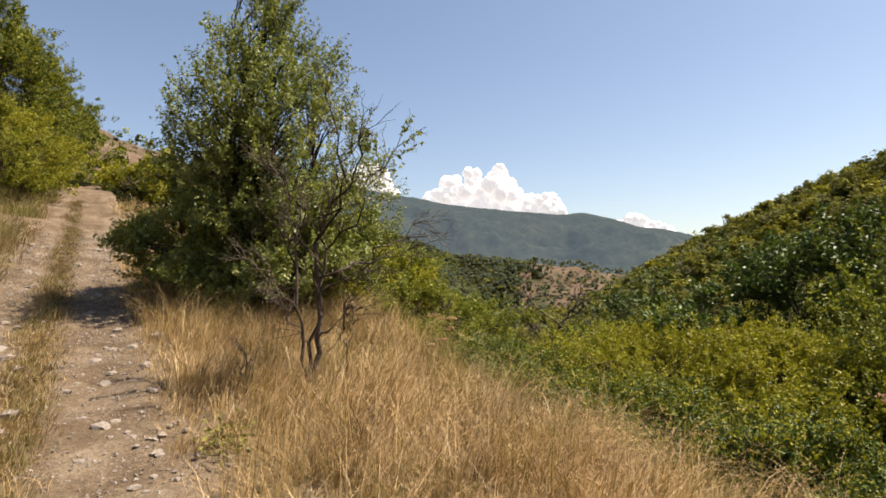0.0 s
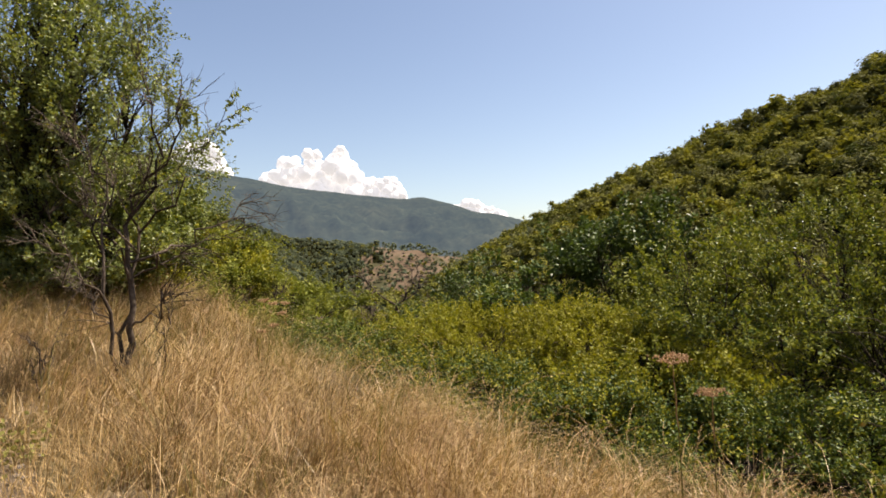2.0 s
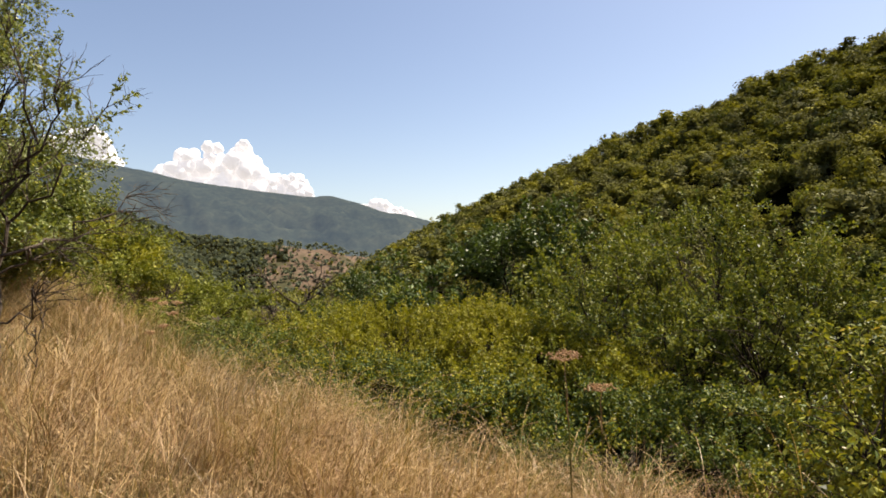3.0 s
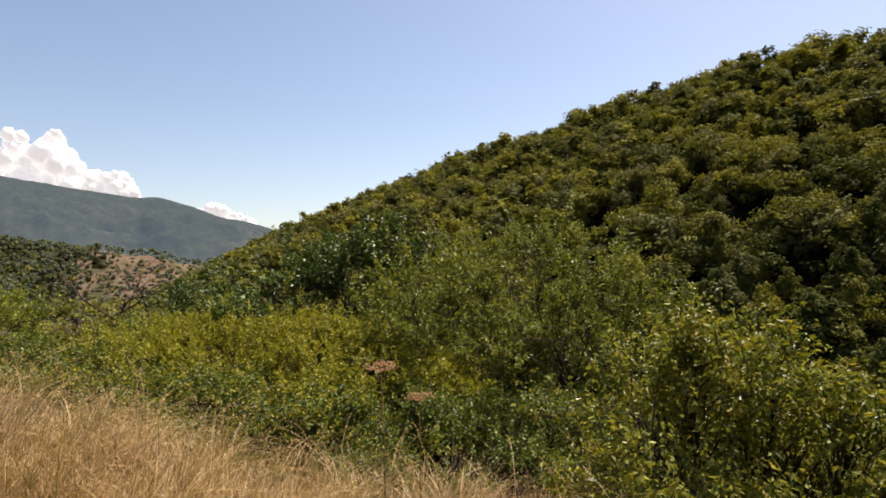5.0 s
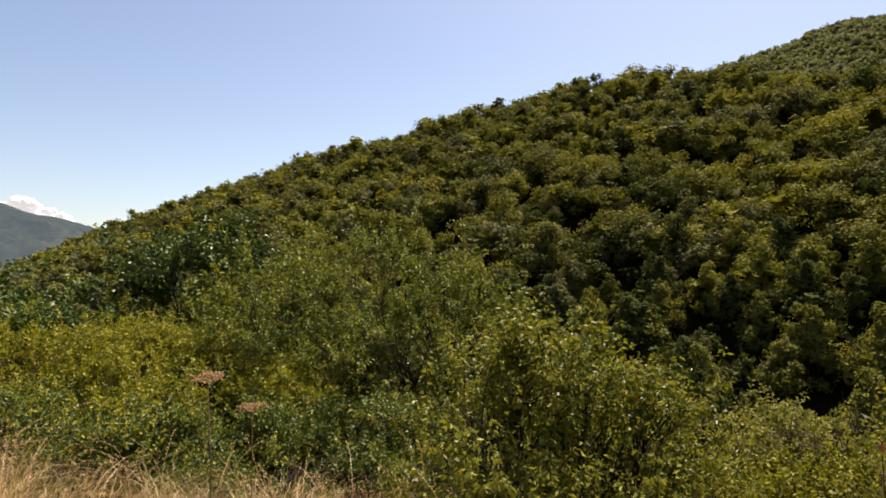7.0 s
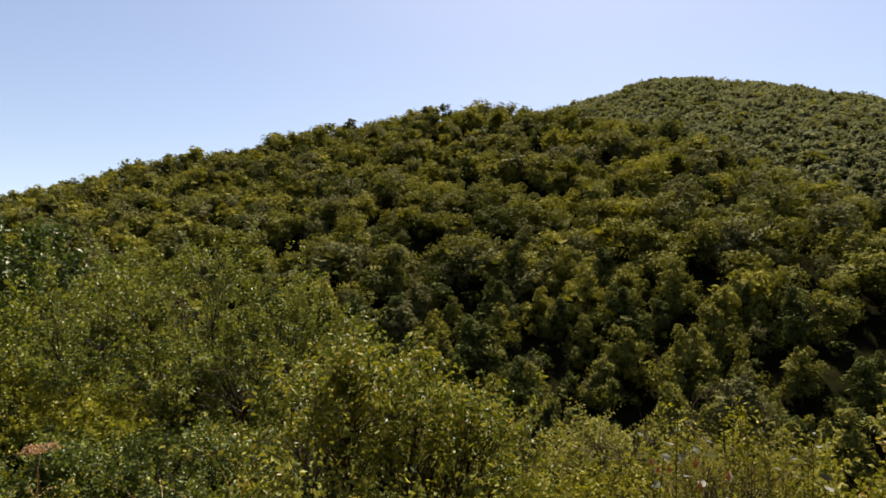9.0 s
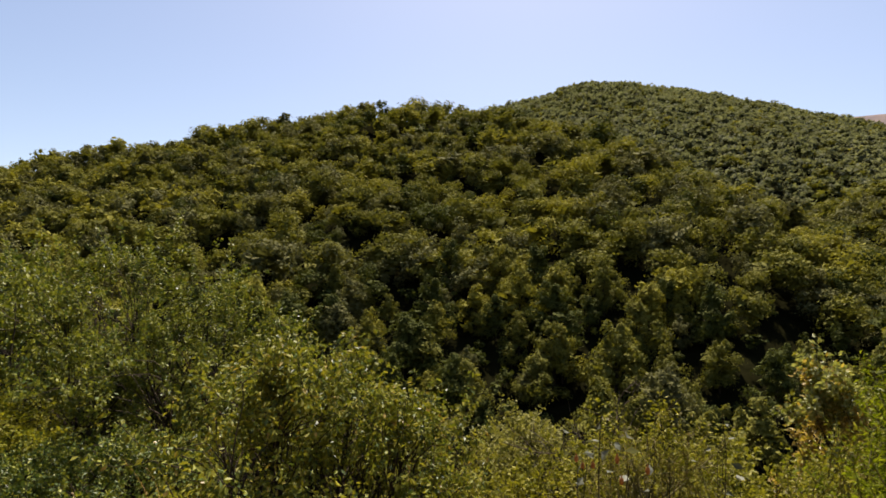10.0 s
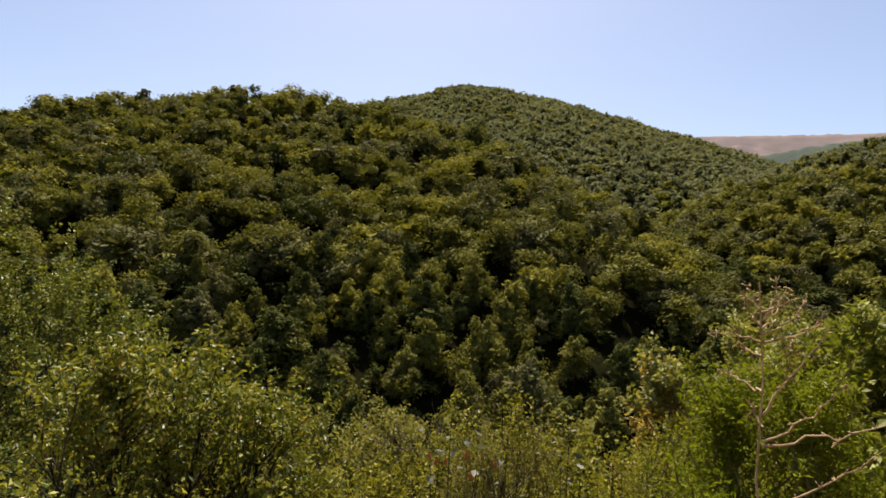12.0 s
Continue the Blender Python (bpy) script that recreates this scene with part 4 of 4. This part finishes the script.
# ---- dry umbels, candelabra stalk, rose with hips, silver leaves ----
def umbel_plant(az, dist, top, heads, seed, wide=0.085):
    rng = np.random.RandomState(seed)
    x, y = site(az, dist)
    z0 = gz(x, y)
    e = thing("dry_umbel_plant", (x, y, z0), "tall dry umbel plant with rusty flat flower heads", "dry plant", "umbel plants")
    H = top - z0
    stem = bend(rng, np.array([0.05, 0.05, -0.1]), np.array([0, 0, H * 0.86]), 0, 8, 0.02)
    part("stem", mesh_of("stem", *tube(stem, np.linspace(0.004, 0.0025, 8), 6), GREEN_STRAW, True), e)
    for h in range(heads):
        a, out = rng.uniform(0, 6.28), 0.0 if h == 0 else rng.uniform(0.05, 0.12)
        hub = np.array([math.cos(a) * out, math.sin(a) * out, H * (0.97 if h == 0 else rng.uniform(0.72, 0.92))])
        bits = [tube(bend(rng, stem[5 if h else 6], hub, 0, 5, 0.01), np.linspace(0.003, 0.002, 5), 4)]
        for q in range(20):
            b, rr = rng.uniform(0, 6.28), wide * rng.uniform(0.02, 1) ** 0.5
            end = hub + np.array([math.cos(b) * rr, math.sin(b) * rr, 0.03 + rng.uniform(-0.012, 0.006) - 2.2 * rr * rr])
            bits.append(tube([hub, (hub + end) / 2 + np.array([0, 0, -0.004]), end], (0.0012, 0.001, 0.001), 3))
            for w in range(9):
                c = end + rng.normal(0, 0.011, 3) * np.array([1, 1, 0.4])
                bits.append(tube([c - np.array([0, 0, 0.004]), c, c + np.array([0, 0, 0.004])], (0.0012, 0.0045, 0.0012), 5))
        part("flower_head", mesh_of("flower_head", *join(bits), RUST, True), e)
    return e


umbel_plant(37.3, 2.68, 1.16, 1, 1, 0.07)
umbel_plant(40.2, 3.28, 0.89, 1, 2, 0.07)
for k, (az, dist, top) in enumerate([(-1.0, 6.2, 1.25), (0.8, 6.4, 1.2), (-0.2, 5.6, 1.05)]):
    umbel_plant(az, dist, top, 2, 5 + k, 0.045)

mx, my = site(117.4, 1.9)
mz = gz(mx, my)
mull = thing("dry_candelabra_stalk", (mx, my, mz), "pale dry branching thistle-like stalk above green broom", "dry plant")
rng = np.random.RandomState(31)
MH = 1.67 - mz
spine = np.array([0, 0, -0.1]) + np.linspace(0, 1, 10)[:, None] * np.array([0, 0.0, MH + 0.1]) + rng.normal(0, 0.006, (10, 3)) * np.array([1, 1, 0])
part("stem", mesh_of("stem", *tube(spine, np.linspace(0.006, 0.0017, 10), 6), PALE_STALK, True), mull)
right_way, near_way = np.array([-0.46, -0.89, 0]), np.array([-0.89, 0.46, 0])
ARMS = ((1.31, 0.155, 0.145), (1.3, 0.26, 0.1), (1.16, 0.22, 0.16), (1.37, 0.125, 0.19), (1.42, -0.085, 0.03), (1.5, -0.05, 0.03), (1.53, 0.115, 0.05), (1.53, -0.115, 0.015), (1.34, -0.03, 0.05), (1.56, 0.05, 0.1), (1.58, 0.03, 0.09), (1.6, -0.03, 0.06), (1.6, 0.06, 0.03), (1.57, -0.04, 0.08), (1.55, 0.09, 0.09))
for z, reach, climb in ARMS:
    root = np.array([0, 0, z - mz])
    tip = root + right_way * reach + near_way * rng.uniform(-0.08, 0.08) + np.array([0, 0, climb])
    p = bend(rng, root, tip, -0.25 * climb, 10, 0.006 + 0.05 * abs(reach))
    arm = part("arm", mesh_of("arm", *tube(p, np.linspace(0.0032, 0.001, 10), 5), PALE_STALK, True), mull)
    bits = []
    for q in range(14):
        s = p[rng.randint(4, 10)]
        w = unit(rng.normal(0, 1, 3) + np.array([0, 0, 0.5])) * rng.uniform(0.006, 0.022)
        bits.append(tube([s, s + w * 0.8, s + w], (0.0007, 0.0017, 0.0007), 4))
    tagged(part("husk", mesh_of("husk", *join(bits), PALE_STALK, True), arm), kind="stuff")


def broadleaf_plant(name, label, category, az, dist, top, n, leaf, mat, stem_mat, seed, spread, hips=0, stems=3):
    rng = np.random.RandomState(seed)
    x, y = site(az, dist)
    z0 = gz(x, y)
    H = top - z0
    e = thing(name, (x, y, z0), label, category)
    at, way = [], []
    for s in range(stems):
        a = rng.uniform(0, 6.28)
        tip = np.array([math.cos(a) * spread, math.sin(a) * spread, H * rng.uniform(0.75, 1.0)])
        p = bend(rng, np.array([0, 0, -0.1]), tip, 0.1, 12, 0.03)
        part("stem", mesh_of("stem", *tube(p, np.linspace(0.0032, 0.001, 12), 5), stem_mat, True), e)
        k = rng.randint(5, 12, n // stems)
        at.append(p[k] + rng.normal(0, 0.05, (len(k), 3)))
        way.append(unit(rng.normal(0, 1, (len(k), 3)) * np.array([1, 1, 0.3])))
        for h in range(hips if s < 2 else 0):
            c = p[11] + rng.normal(0, 0.028, 3)
            prof = [(0, 0, -0.009), (0, 0, -0.006), (0, 0, 0), (0, 0, 0.006), (0, 0, 0.009), (0, 0, 0.014)]
            part("hip", mesh_of("hip", *tube(np.array(prof) + c, (0.001, 0.0045, 0.0058, 0.0045, 0.0015, 0.002), 8), HIP, True), e)
    part("leaves", mesh_of("leaves", *leaves(rng, np.concatenate(at), np.concatenate(way), leaf, spread=0.4, width=0.6, fine=True), mat), e)
    return e


broadleaf_plant("wild_rose", "wild rose with grey-green leaves and orange hips", "bush", 93.4, 1.8, 1.37, 110, 0.034, SILVER, BARK, 4, 0.13, hips=3, stems=5)
broadleaf_plant("silver_leaved_stem", "stem with drooping silvery leaves", "plant", 100.0, 2.1, 1.22, 20, 0.032, SILVER, BARK, 6, 0.05, stems=2)
broadleaf_plant("silver_leaved_stem", "stem with drooping silvery leaves", "plant", 103.5, 2.4, 1.34, 24, 0.034, SILVER, BARK, 7, 0.05, stems=2)
broadleaf_plant("silver_leaved_stem", "low grey-leaved plant in the dry grass", "plant", 56.5, 1.75, 1.0, 18, 0.03, SILVER, PALE_STALK, 8, 0.05, stems=3)
broadleaf_plant("grey_wormwood", "low grey-green wormwood at the edge of the track", "plant", -20.0, 4.0, 0.72, 160, 0.04, GREYGREEN, PALE_STALK, 10, 0.18, stems=8)


# ---- dry grass ----
def grass(name, label, mat, sites, height, lean, seed, width=0.004, heads=0.3, category="grass", bends=4, florets=6, plume=0.2, curl=1.0):
    """Tufts of blades that fan out, bow over one way and trail; some carry a loose seed head."""
    rng = np.random.RandomState(seed)
    x, y, tuft, ox, oy = sites
    n = len(x)
    base = np.stack([x, y, ground_height(x, y) - 0.02], 1)
    most = tuft.max() + 1
    turn_of, vigour, stoop = rng.normal(0, 1.1, most)[tuft], rng.uniform(0.4, 1.35, most)[tuft], rng.uniform(0.3, 1.45, most)[tuft]
    a = waves(x, y, 1.8, 61) * 1.2 + turn_of + rng.normal(0, 0.7, n) + 0.6
    fan = np.stack([ox, oy, np.zeros(n)], 1) * 5.0
    d = unit(np.stack([np.cos(a), np.sin(a), np.zeros(n)], 1) + fan)
    side = np.stack([-d[:, 1], d[:, 0], np.zeros(n)], 1)
    turn = rng.uniform(0, 3.14, n)[:, None]
    side = side * np.cos(turn) + d * np.sin(turn)
    H = (height * (1 + 0.32 * waves(x, y, 0.9, 66)) * vigour * rng.uniform(0.5, 1.12, n))[:, None]
    bow = (lean * stoop * rng.uniform(0.35, 1.25, n))[:, None]
    W = (width * rng.uniform(0.5, 1.5, n))[:, None]
    tip = base[:, :2] + (d * bow * H)[:, :2]
    d[np.hypot(tip[:, 0] - 0.12, tip[:, 1] + 0.1) < 1.0] *= -1
    ts = np.linspace(0, 1, bends)
    pts = [base + np.array([0, 0, 1]) * H * (t - 0.42 * bow * t ** (2.6 * curl)) + d * H * bow * 0.9 * t ** (1.9 * curl) for t in ts]
    taper = [1 - 0.85 * t ** 1.6 for t in ts]
    v = np.stack([q for p, k in zip(pts, taper) for q in (p - side * W * k, p + side * W * k)], 1).reshape(-1, 3)
    quad = np.array([[2 * k, 2 * k + 1, 2 * k + 3, 2 * k + 2] for k in range(bends - 1)])
    f = (quad[None] + np.arange(n)[:, None, None] * 2 * bends).reshape(-1, 4)
    pieces = [(v, f)]
    k = np.where(rng.uniform(0, 1, n) < heads)[0]
    if len(k):
        path = np.stack(pts)
        for q in range(florets):
            at = (bends - 1) * (1 - plume * rng.uniform(0, 1, len(k)))
            low = np.minimum(at.astype(int), bends - 2)
            rest = (at - low)[:, None]
            c = path[low, k] * (1 - rest) + path[low + 1, k] * rest
            t = unit(path[low + 1, k] - path[low, k])
            w = unit(t + rng.normal(0, 0.35, (len(k), 3))) * rng.uniform(0.008, 0.02, (len(k), 1))
            s = unit(np.cross(w, rng.normal(0, 1, w.shape))) * 0.0013
            hv = np.stack([c, c + w * 0.5 + s, c + w, c + w * 0.5 - s], 1).reshape(-1, 3)
            pieces.append((hv, np.arange(len(k) * 4).reshape(-1, 4)))
    return tagged(new(name, mesh_of(name, *join(pieces), mat)), label, category, kind="stuff")


def grass_sites(n, s0, s1, v0, v1, seed, clump=0.0, near=1.0, per=40, spread=0.07, past=0.0):
    """Blade feet in tufts over a stretch of the verge, with gaps between them."""
    rng = np.random.RandomState(seed)
    m = max(n // per, 2)
    s = s0 + (s1 - s0) * rng.uniform(0, 1, m) ** near
    v = rng.uniform(v0, v1, m)
    cx, cy = s * S_DIR[0] + v * V_DIR[0], s * S_DIR[1] + v * V_DIR[1]
    t = rng.randint(0, m, n)
    ox, oy = rng.normal(0, spread, n), rng.normal(0, spread, n)
    x, y = cx[t] + ox, cy[t] + oy
    keep = rng.uniform(-0.6, 0.6, n) < waves(x, y, 0.8, 71) + 0.45 - clump
    keep &= np.hypot(x - 0.1, y + 0.1) > 1.2
    keep &= x * V_DIR[0] + y * V_DIR[1] < grass_edge(x * S_DIR[0] + y * S_DIR[1]) + past + rng.normal(0, 0.1, n)
    return x[keep], y[keep], t[keep], ox[keep], oy[keep]


# Its darker straw shows in dry_grass gaps, standing in for tussock shade.
grass("golden_dry_grass", "golden tangled dry grass beside the track", GOLD_STRAW, grass_sites(27000, -1.9, 10.0, 0.7, 4.1, 21, -0.05, 1.0, 60, 0.1), 0.44, 1.1, 21, width=0.0021, heads=0.15)
grass("dry_grass", "tall straw-coloured dry grass beside the track", STRAW, grass_sites(52000, -2.2, 10.0, 0.66, 4.1, 1, 0.34, 1.0, 80, 0.1), 0.52, 1.45, 1, width=0.0018, heads=0.15)
grass("reddish_dry_grass", "reddish dry grass among the straw", RED_STRAW, grass_sites(14000, -2.2, 8.5, 1.0, 3.8, 2, 0.15, 1.0, 50, 0.09), 0.5, 1.0, 2, width=0.002)
grass("green_grass", "half-green grass among the straw", GREEN_STRAW, grass_sites(11000, 0.0, 10.5, 1.0, 4.2, 3, 0.2), 0.48, 0.9, 3, width=0.0025)
grass("tall_dry_grass", "tall bowed dry grass with pale seed heads", STRAW, grass_sites(7000, -2.0, 5.0, 1.15, 3.7, 9, 0.0, 1.0, 24), 0.54, 1.5, 9, width=0.0014, heads=0.7, bends=7)
grass("russet_grass", "russet dry grass at the foot of the bushes", RED_STRAW, grass_sites(8000, -2.2, 3.0, 1.6, 4.0, 57, 0.0, 1.0, 50, 0.09), 0.5, 1.0, 57, width=0.002)
grass("arching_grass", "pale arching grass with curling feathery plumes", STRAW, grass_sites(2500, -1.6, 3.4, 2.1, 3.9, 51, -0.3, 1.0, 12, 0.07), 0.62, 0.95, 51, width=0.0018, heads=1.0, bends=12, florets=46, plume=0.32, curl=1.7)
grass("broad_dry_grass", "broad curled straw blades lying over the dry grass", STRAW, grass_sites(9000, -2.0, 7.0, 0.75, 3.6, 71, 0.1, 1.0, 30, 0.14), 0.44, 1.7, 71, width=0.0026, heads=0.0, bends=6, curl=1.3)
grass("edge_grass", "dense pale dry grass bowed over before the bushes", STRAW, grass_sites(17000, -1.6, 3.0, 1.9, 4.0, 61, 0.0, 1.0, 70, 0.1), 0.42, 1.5, 61, width=0.0019, heads=0.25, bends=6, florets=10, curl=1.2)
grass("slope_herbs", "half-green grass on the slope below the verge", GREEN_STRAW, grass_sites(13000, 1.0, 11.0, 2.8, 5.0, 67, 0.0, 1.0, 40, 0.12, past=1.8), 0.36, 0.9, 67, width=0.003, heads=0.1)
grass("edge_russet_grass", "russet dry grass mixed into the pale grass", RED_STRAW, grass_sites(8000, -1.6, 3.0, 1.9, 4.0, 63, 0.1, 1.0, 60, 0.09), 0.4, 1.3, 63, width=0.0019, heads=0.1)
grass("track_herbs", "short half-green herbs between the wheel tracks", GREEN_STRAW, grass_sites(13000, 0.6, 24, -0.66, -0.3, 53, 0.0, 1.9, 24), 0.12, 1.1, 53, width=0.003, heads=0.0, bends=3)
grass("track_grass", "short dry grass between the wheel tracks", GOLD_STRAW, grass_sites(22000, 0.6, 28, -0.68, -0.28, 4, -0.1, 1.7, 20), 0.15, 1.1, 4, width=0.0028, heads=0.0, bends=3)
grass("track_straw", "short pale straw between the wheel tracks", STRAW, grass_sites(6000, 1.5, 10, -0.7, -0.26, 14, -0.1, 1.2, 20), 0.16, 1.2, 14, width=0.0022, heads=0.0, bends=3)
grass("bank_grass", "dry grass on the upper bank of the track", GOLD_STRAW, grass_sites(30000, 2.0, 32, -4.5, -1.15, 5, 0.0, 1.4, 30), 0.34, 0.8, 5, width=0.004, heads=0.0, bends=3)
grass("bank_herbs", "half-green grass and herbs on the bank above the track", GREEN_STRAW, grass_sites(26000, 8.0, 36, -6.5, -1.4, 59, 0.0, 1.2, 40, 0.16), 0.42, 0.8, 59, width=0.009, heads=0.0, bends=3)
grass("verge_grass", "dry grass along the valley side of the track", STRAW, grass_sites(11000, 9.0, 26, 0.7, 3.5, 6, 0.0, 1.4), 0.48, 0.8, 6, width=0.005, heads=0.0, bends=3)
grass("sparse_grass", "sparse short grass in the wheel track", STRAW, grass_sites(14000, -0.5, 14, 0.42, 1.0, 7, 0.15, 1.0, 18), 0.15, 1.0, 7, width=0.0025, heads=0.0, bends=3)

# ---- the dirt track and its stones ----
ss, vv = np.meshgrid(np.linspace(-4, 42, 420), np.linspace(-1.4, 1.0, 44), indexing="ij")
tx, ty = ss * S_DIR[0] + vv * V_DIR[0], ss * S_DIR[1] + vv * V_DIR[1]
bare_rut = np.maximum(np.exp(-((vv - 0.12) / 0.42) ** 4), np.exp(-((vv + 0.8) / 0.27) ** 4))
tz = near_ground(tx, ty) - 0.03 + 0.045 * np.clip(bare_rut + 0.35 * waves(tx, ty, 0.5, 81), 0, 1) + 0.008 * waves(tx, ty, 0.16, 82)
n = vv.shape[1]
i, j = np.meshgrid(np.arange(ss.shape[0] - 1), np.arange(n - 1), indexing="ij")
f = np.stack([i * n + j, i * n + j + 1, (i + 1) * n + j + 1, (i + 1) * n + j], -1).reshape(-1, 4)
road = tagged(new("road", mesh_of("road", np.stack([tx.ravel(), ty.ravel(), tz.ravel()], 1), f, DUST, smooth=True)), "dusty two-wheel dirt track strewn with stones", "road", kind="structure")

STONES = []
for k in range(6):
    rng = np.random.RandomState(200 + k)
    bm = bmesh.new()
    bmesh.ops.create_icosphere(bm, subdivisions=1, radius=1)
    for q in bm.verts:
        q.co *= rng.uniform(0.7, 1.2)
        q.co.z *= 0.6
    me = bpy.data.meshes.new("stone")
    bm.to_mesh(me)
    bm.free()
    me.materials.append(STONE)
    STONES.append(me)
rng = np.random.RandomState(5)
for k in range(300):
    s, v = 1.5 + 16 * rng.uniform(0, 1) ** 2, rng.normal(0.2, 0.3) if rng.uniform() < 0.75 else rng.normal(-0.8, 0.2)
    x, y = s * S_DIR[0] + v * V_DIR[0], s * S_DIR[1] + v * V_DIR[1]
    o = part("stone", STONES[rng.randint(6)], road)
    size = 0.015 + 0.055 * rng.uniform() ** 3 + 0.0012 * s
    o.location, o.rotation_euler, o.scale = (x, y, float(near_ground(x, y)) + 0.012), (rng.uniform(-0.3, 0.3), 0, rng.uniform(0, 6.28)), (size, size * rng.uniform(0.6, 1.2), size)

v0 = np.array([(1, 0, 0), (-0.5, 0.8, 0), (-0.6, -0.7, 0), (0.1, 0.1, 0.7), (0.3, -0.1, -0.5)])
f0 = np.array([(0, 1, 3), (1, 2, 3), (2, 0, 3), (1, 0, 4), (2, 1, 4), (0, 2, 4)])
m = 5200
gs, gv = 1.2 + 17 * rng.uniform(0, 1, m) ** 1.6, np.where(rng.uniform(0, 1, m) < 0.72, rng.normal(0.12, 0.27, m), rng.normal(-0.9, 0.2, m))
px_, py_ = gs * S_DIR[0] + gv * V_DIR[0], gs * S_DIR[1] + gv * V_DIR[1]
keep = waves(px_, py_, 0.7, 91) > -0.35
px_, py_, gs = px_[keep], py_[keep], gs[keep]
m = len(gs)
turn, size = rng.uniform(0, 6.28, m), 0.004 + 0.014 * rng.uniform(0, 1, m) ** 2.5 + 0.0009 * gs
vv0 = v0[None] * size[:, None, None] * rng.uniform(0.6, 1.3, (m, 5, 1))
vx0 = vv0[..., 0] * np.cos(turn)[:, None] - vv0[..., 1] * np.sin(turn)[:, None] + px_[:, None]
vy0 = vv0[..., 0] * np.sin(turn)[:, None] + vv0[..., 1] * np.cos(turn)[:, None] + py_[:, None]
vz0 = vv0[..., 2] + (near_ground(px_, py_) + 0.014)[:, None]
tagged(new("gravel", mesh_of("gravel", np.stack([vx0, vy0, vz0], -1).reshape(-1, 3), (f0[None] + 5 * np.arange(m)[:, None, None]).reshape(-1, 3), STONE)), "pale gravel scattered in the wheel tracks", "gravel", kind="stuff")


# ---- clouds over the far range ----
def cloud(az0, az1, el0, crest, dist, seed):
    rng = np.random.RandomState(seed)
    bm = bmesh.new()
    for k in range(70):
        f = rng.uniform(0, 1)
        az = az0 + (az1 - az0) * f
        peak = np.interp(f, [c[0] for c in crest], [c[1] for c in crest])
        up = rng.uniform(0, 1) ** 0.7
        el = el0 + (peak - el0) * up
        r = dist * radians((0.4 + 0.4 * rng.uniform() ** 2 + 0.7 * (1 - up)) * min(1.0, 0.25 + (peak - el0) / 4))
        c = Vector(polar(az, dist + rng.uniform(-60, 60), el - math.degrees(r / dist) * 0.8))
        got = bmesh.ops.create_icosphere(bm, subdivisions=3, radius=r, matrix=Matrix.Translation(c))
        for q in got["verts"]:
            off = q.co - c
            q.co = c + off * (1 + 0.3 * noise.fractal(q.co / (r * 0.8), 0.8, 2.2, 4))
    me = bpy.data.meshes.new("cloud")
    bm.to_mesh(me)
    bm.free()
    me.polygons.foreach_set("use_smooth", np.full(len(me.polygons), True))
    me.materials.append(CLOUD)
    ob = new("cloud", me)
    return tagged(ob, "white cumulus cloud above the mountain range", "cloud", kind="structure")


cloud(-9.5, -4.8, 7.0, [(0, 10.5), (0.3, 11.2), (0.6, 11.8), (0.85, 11.2), (1, 9.5)], 4300, 1)
cloud(-2.6, 7.3, 6.5, [(0, 8.6), (0.25, 9.6), (0.4, 10.6), (0.5, 11.0), (0.65, 10.9), (0.8, 11.3), (0.95, 11.0), (1, 9.6)], 4300, 2)
cloud(7.0, 11.4, 6.0, [(0, 7.6), (0.4, 8.3), (0.8, 8.4), (1, 7.6)], 4300, 3)
cloud(15.8, 21.5, 3.6, [(0, 5.6), (0.2, 6.2), (0.5, 5.8), (1, 4.4)], 4400, 4)
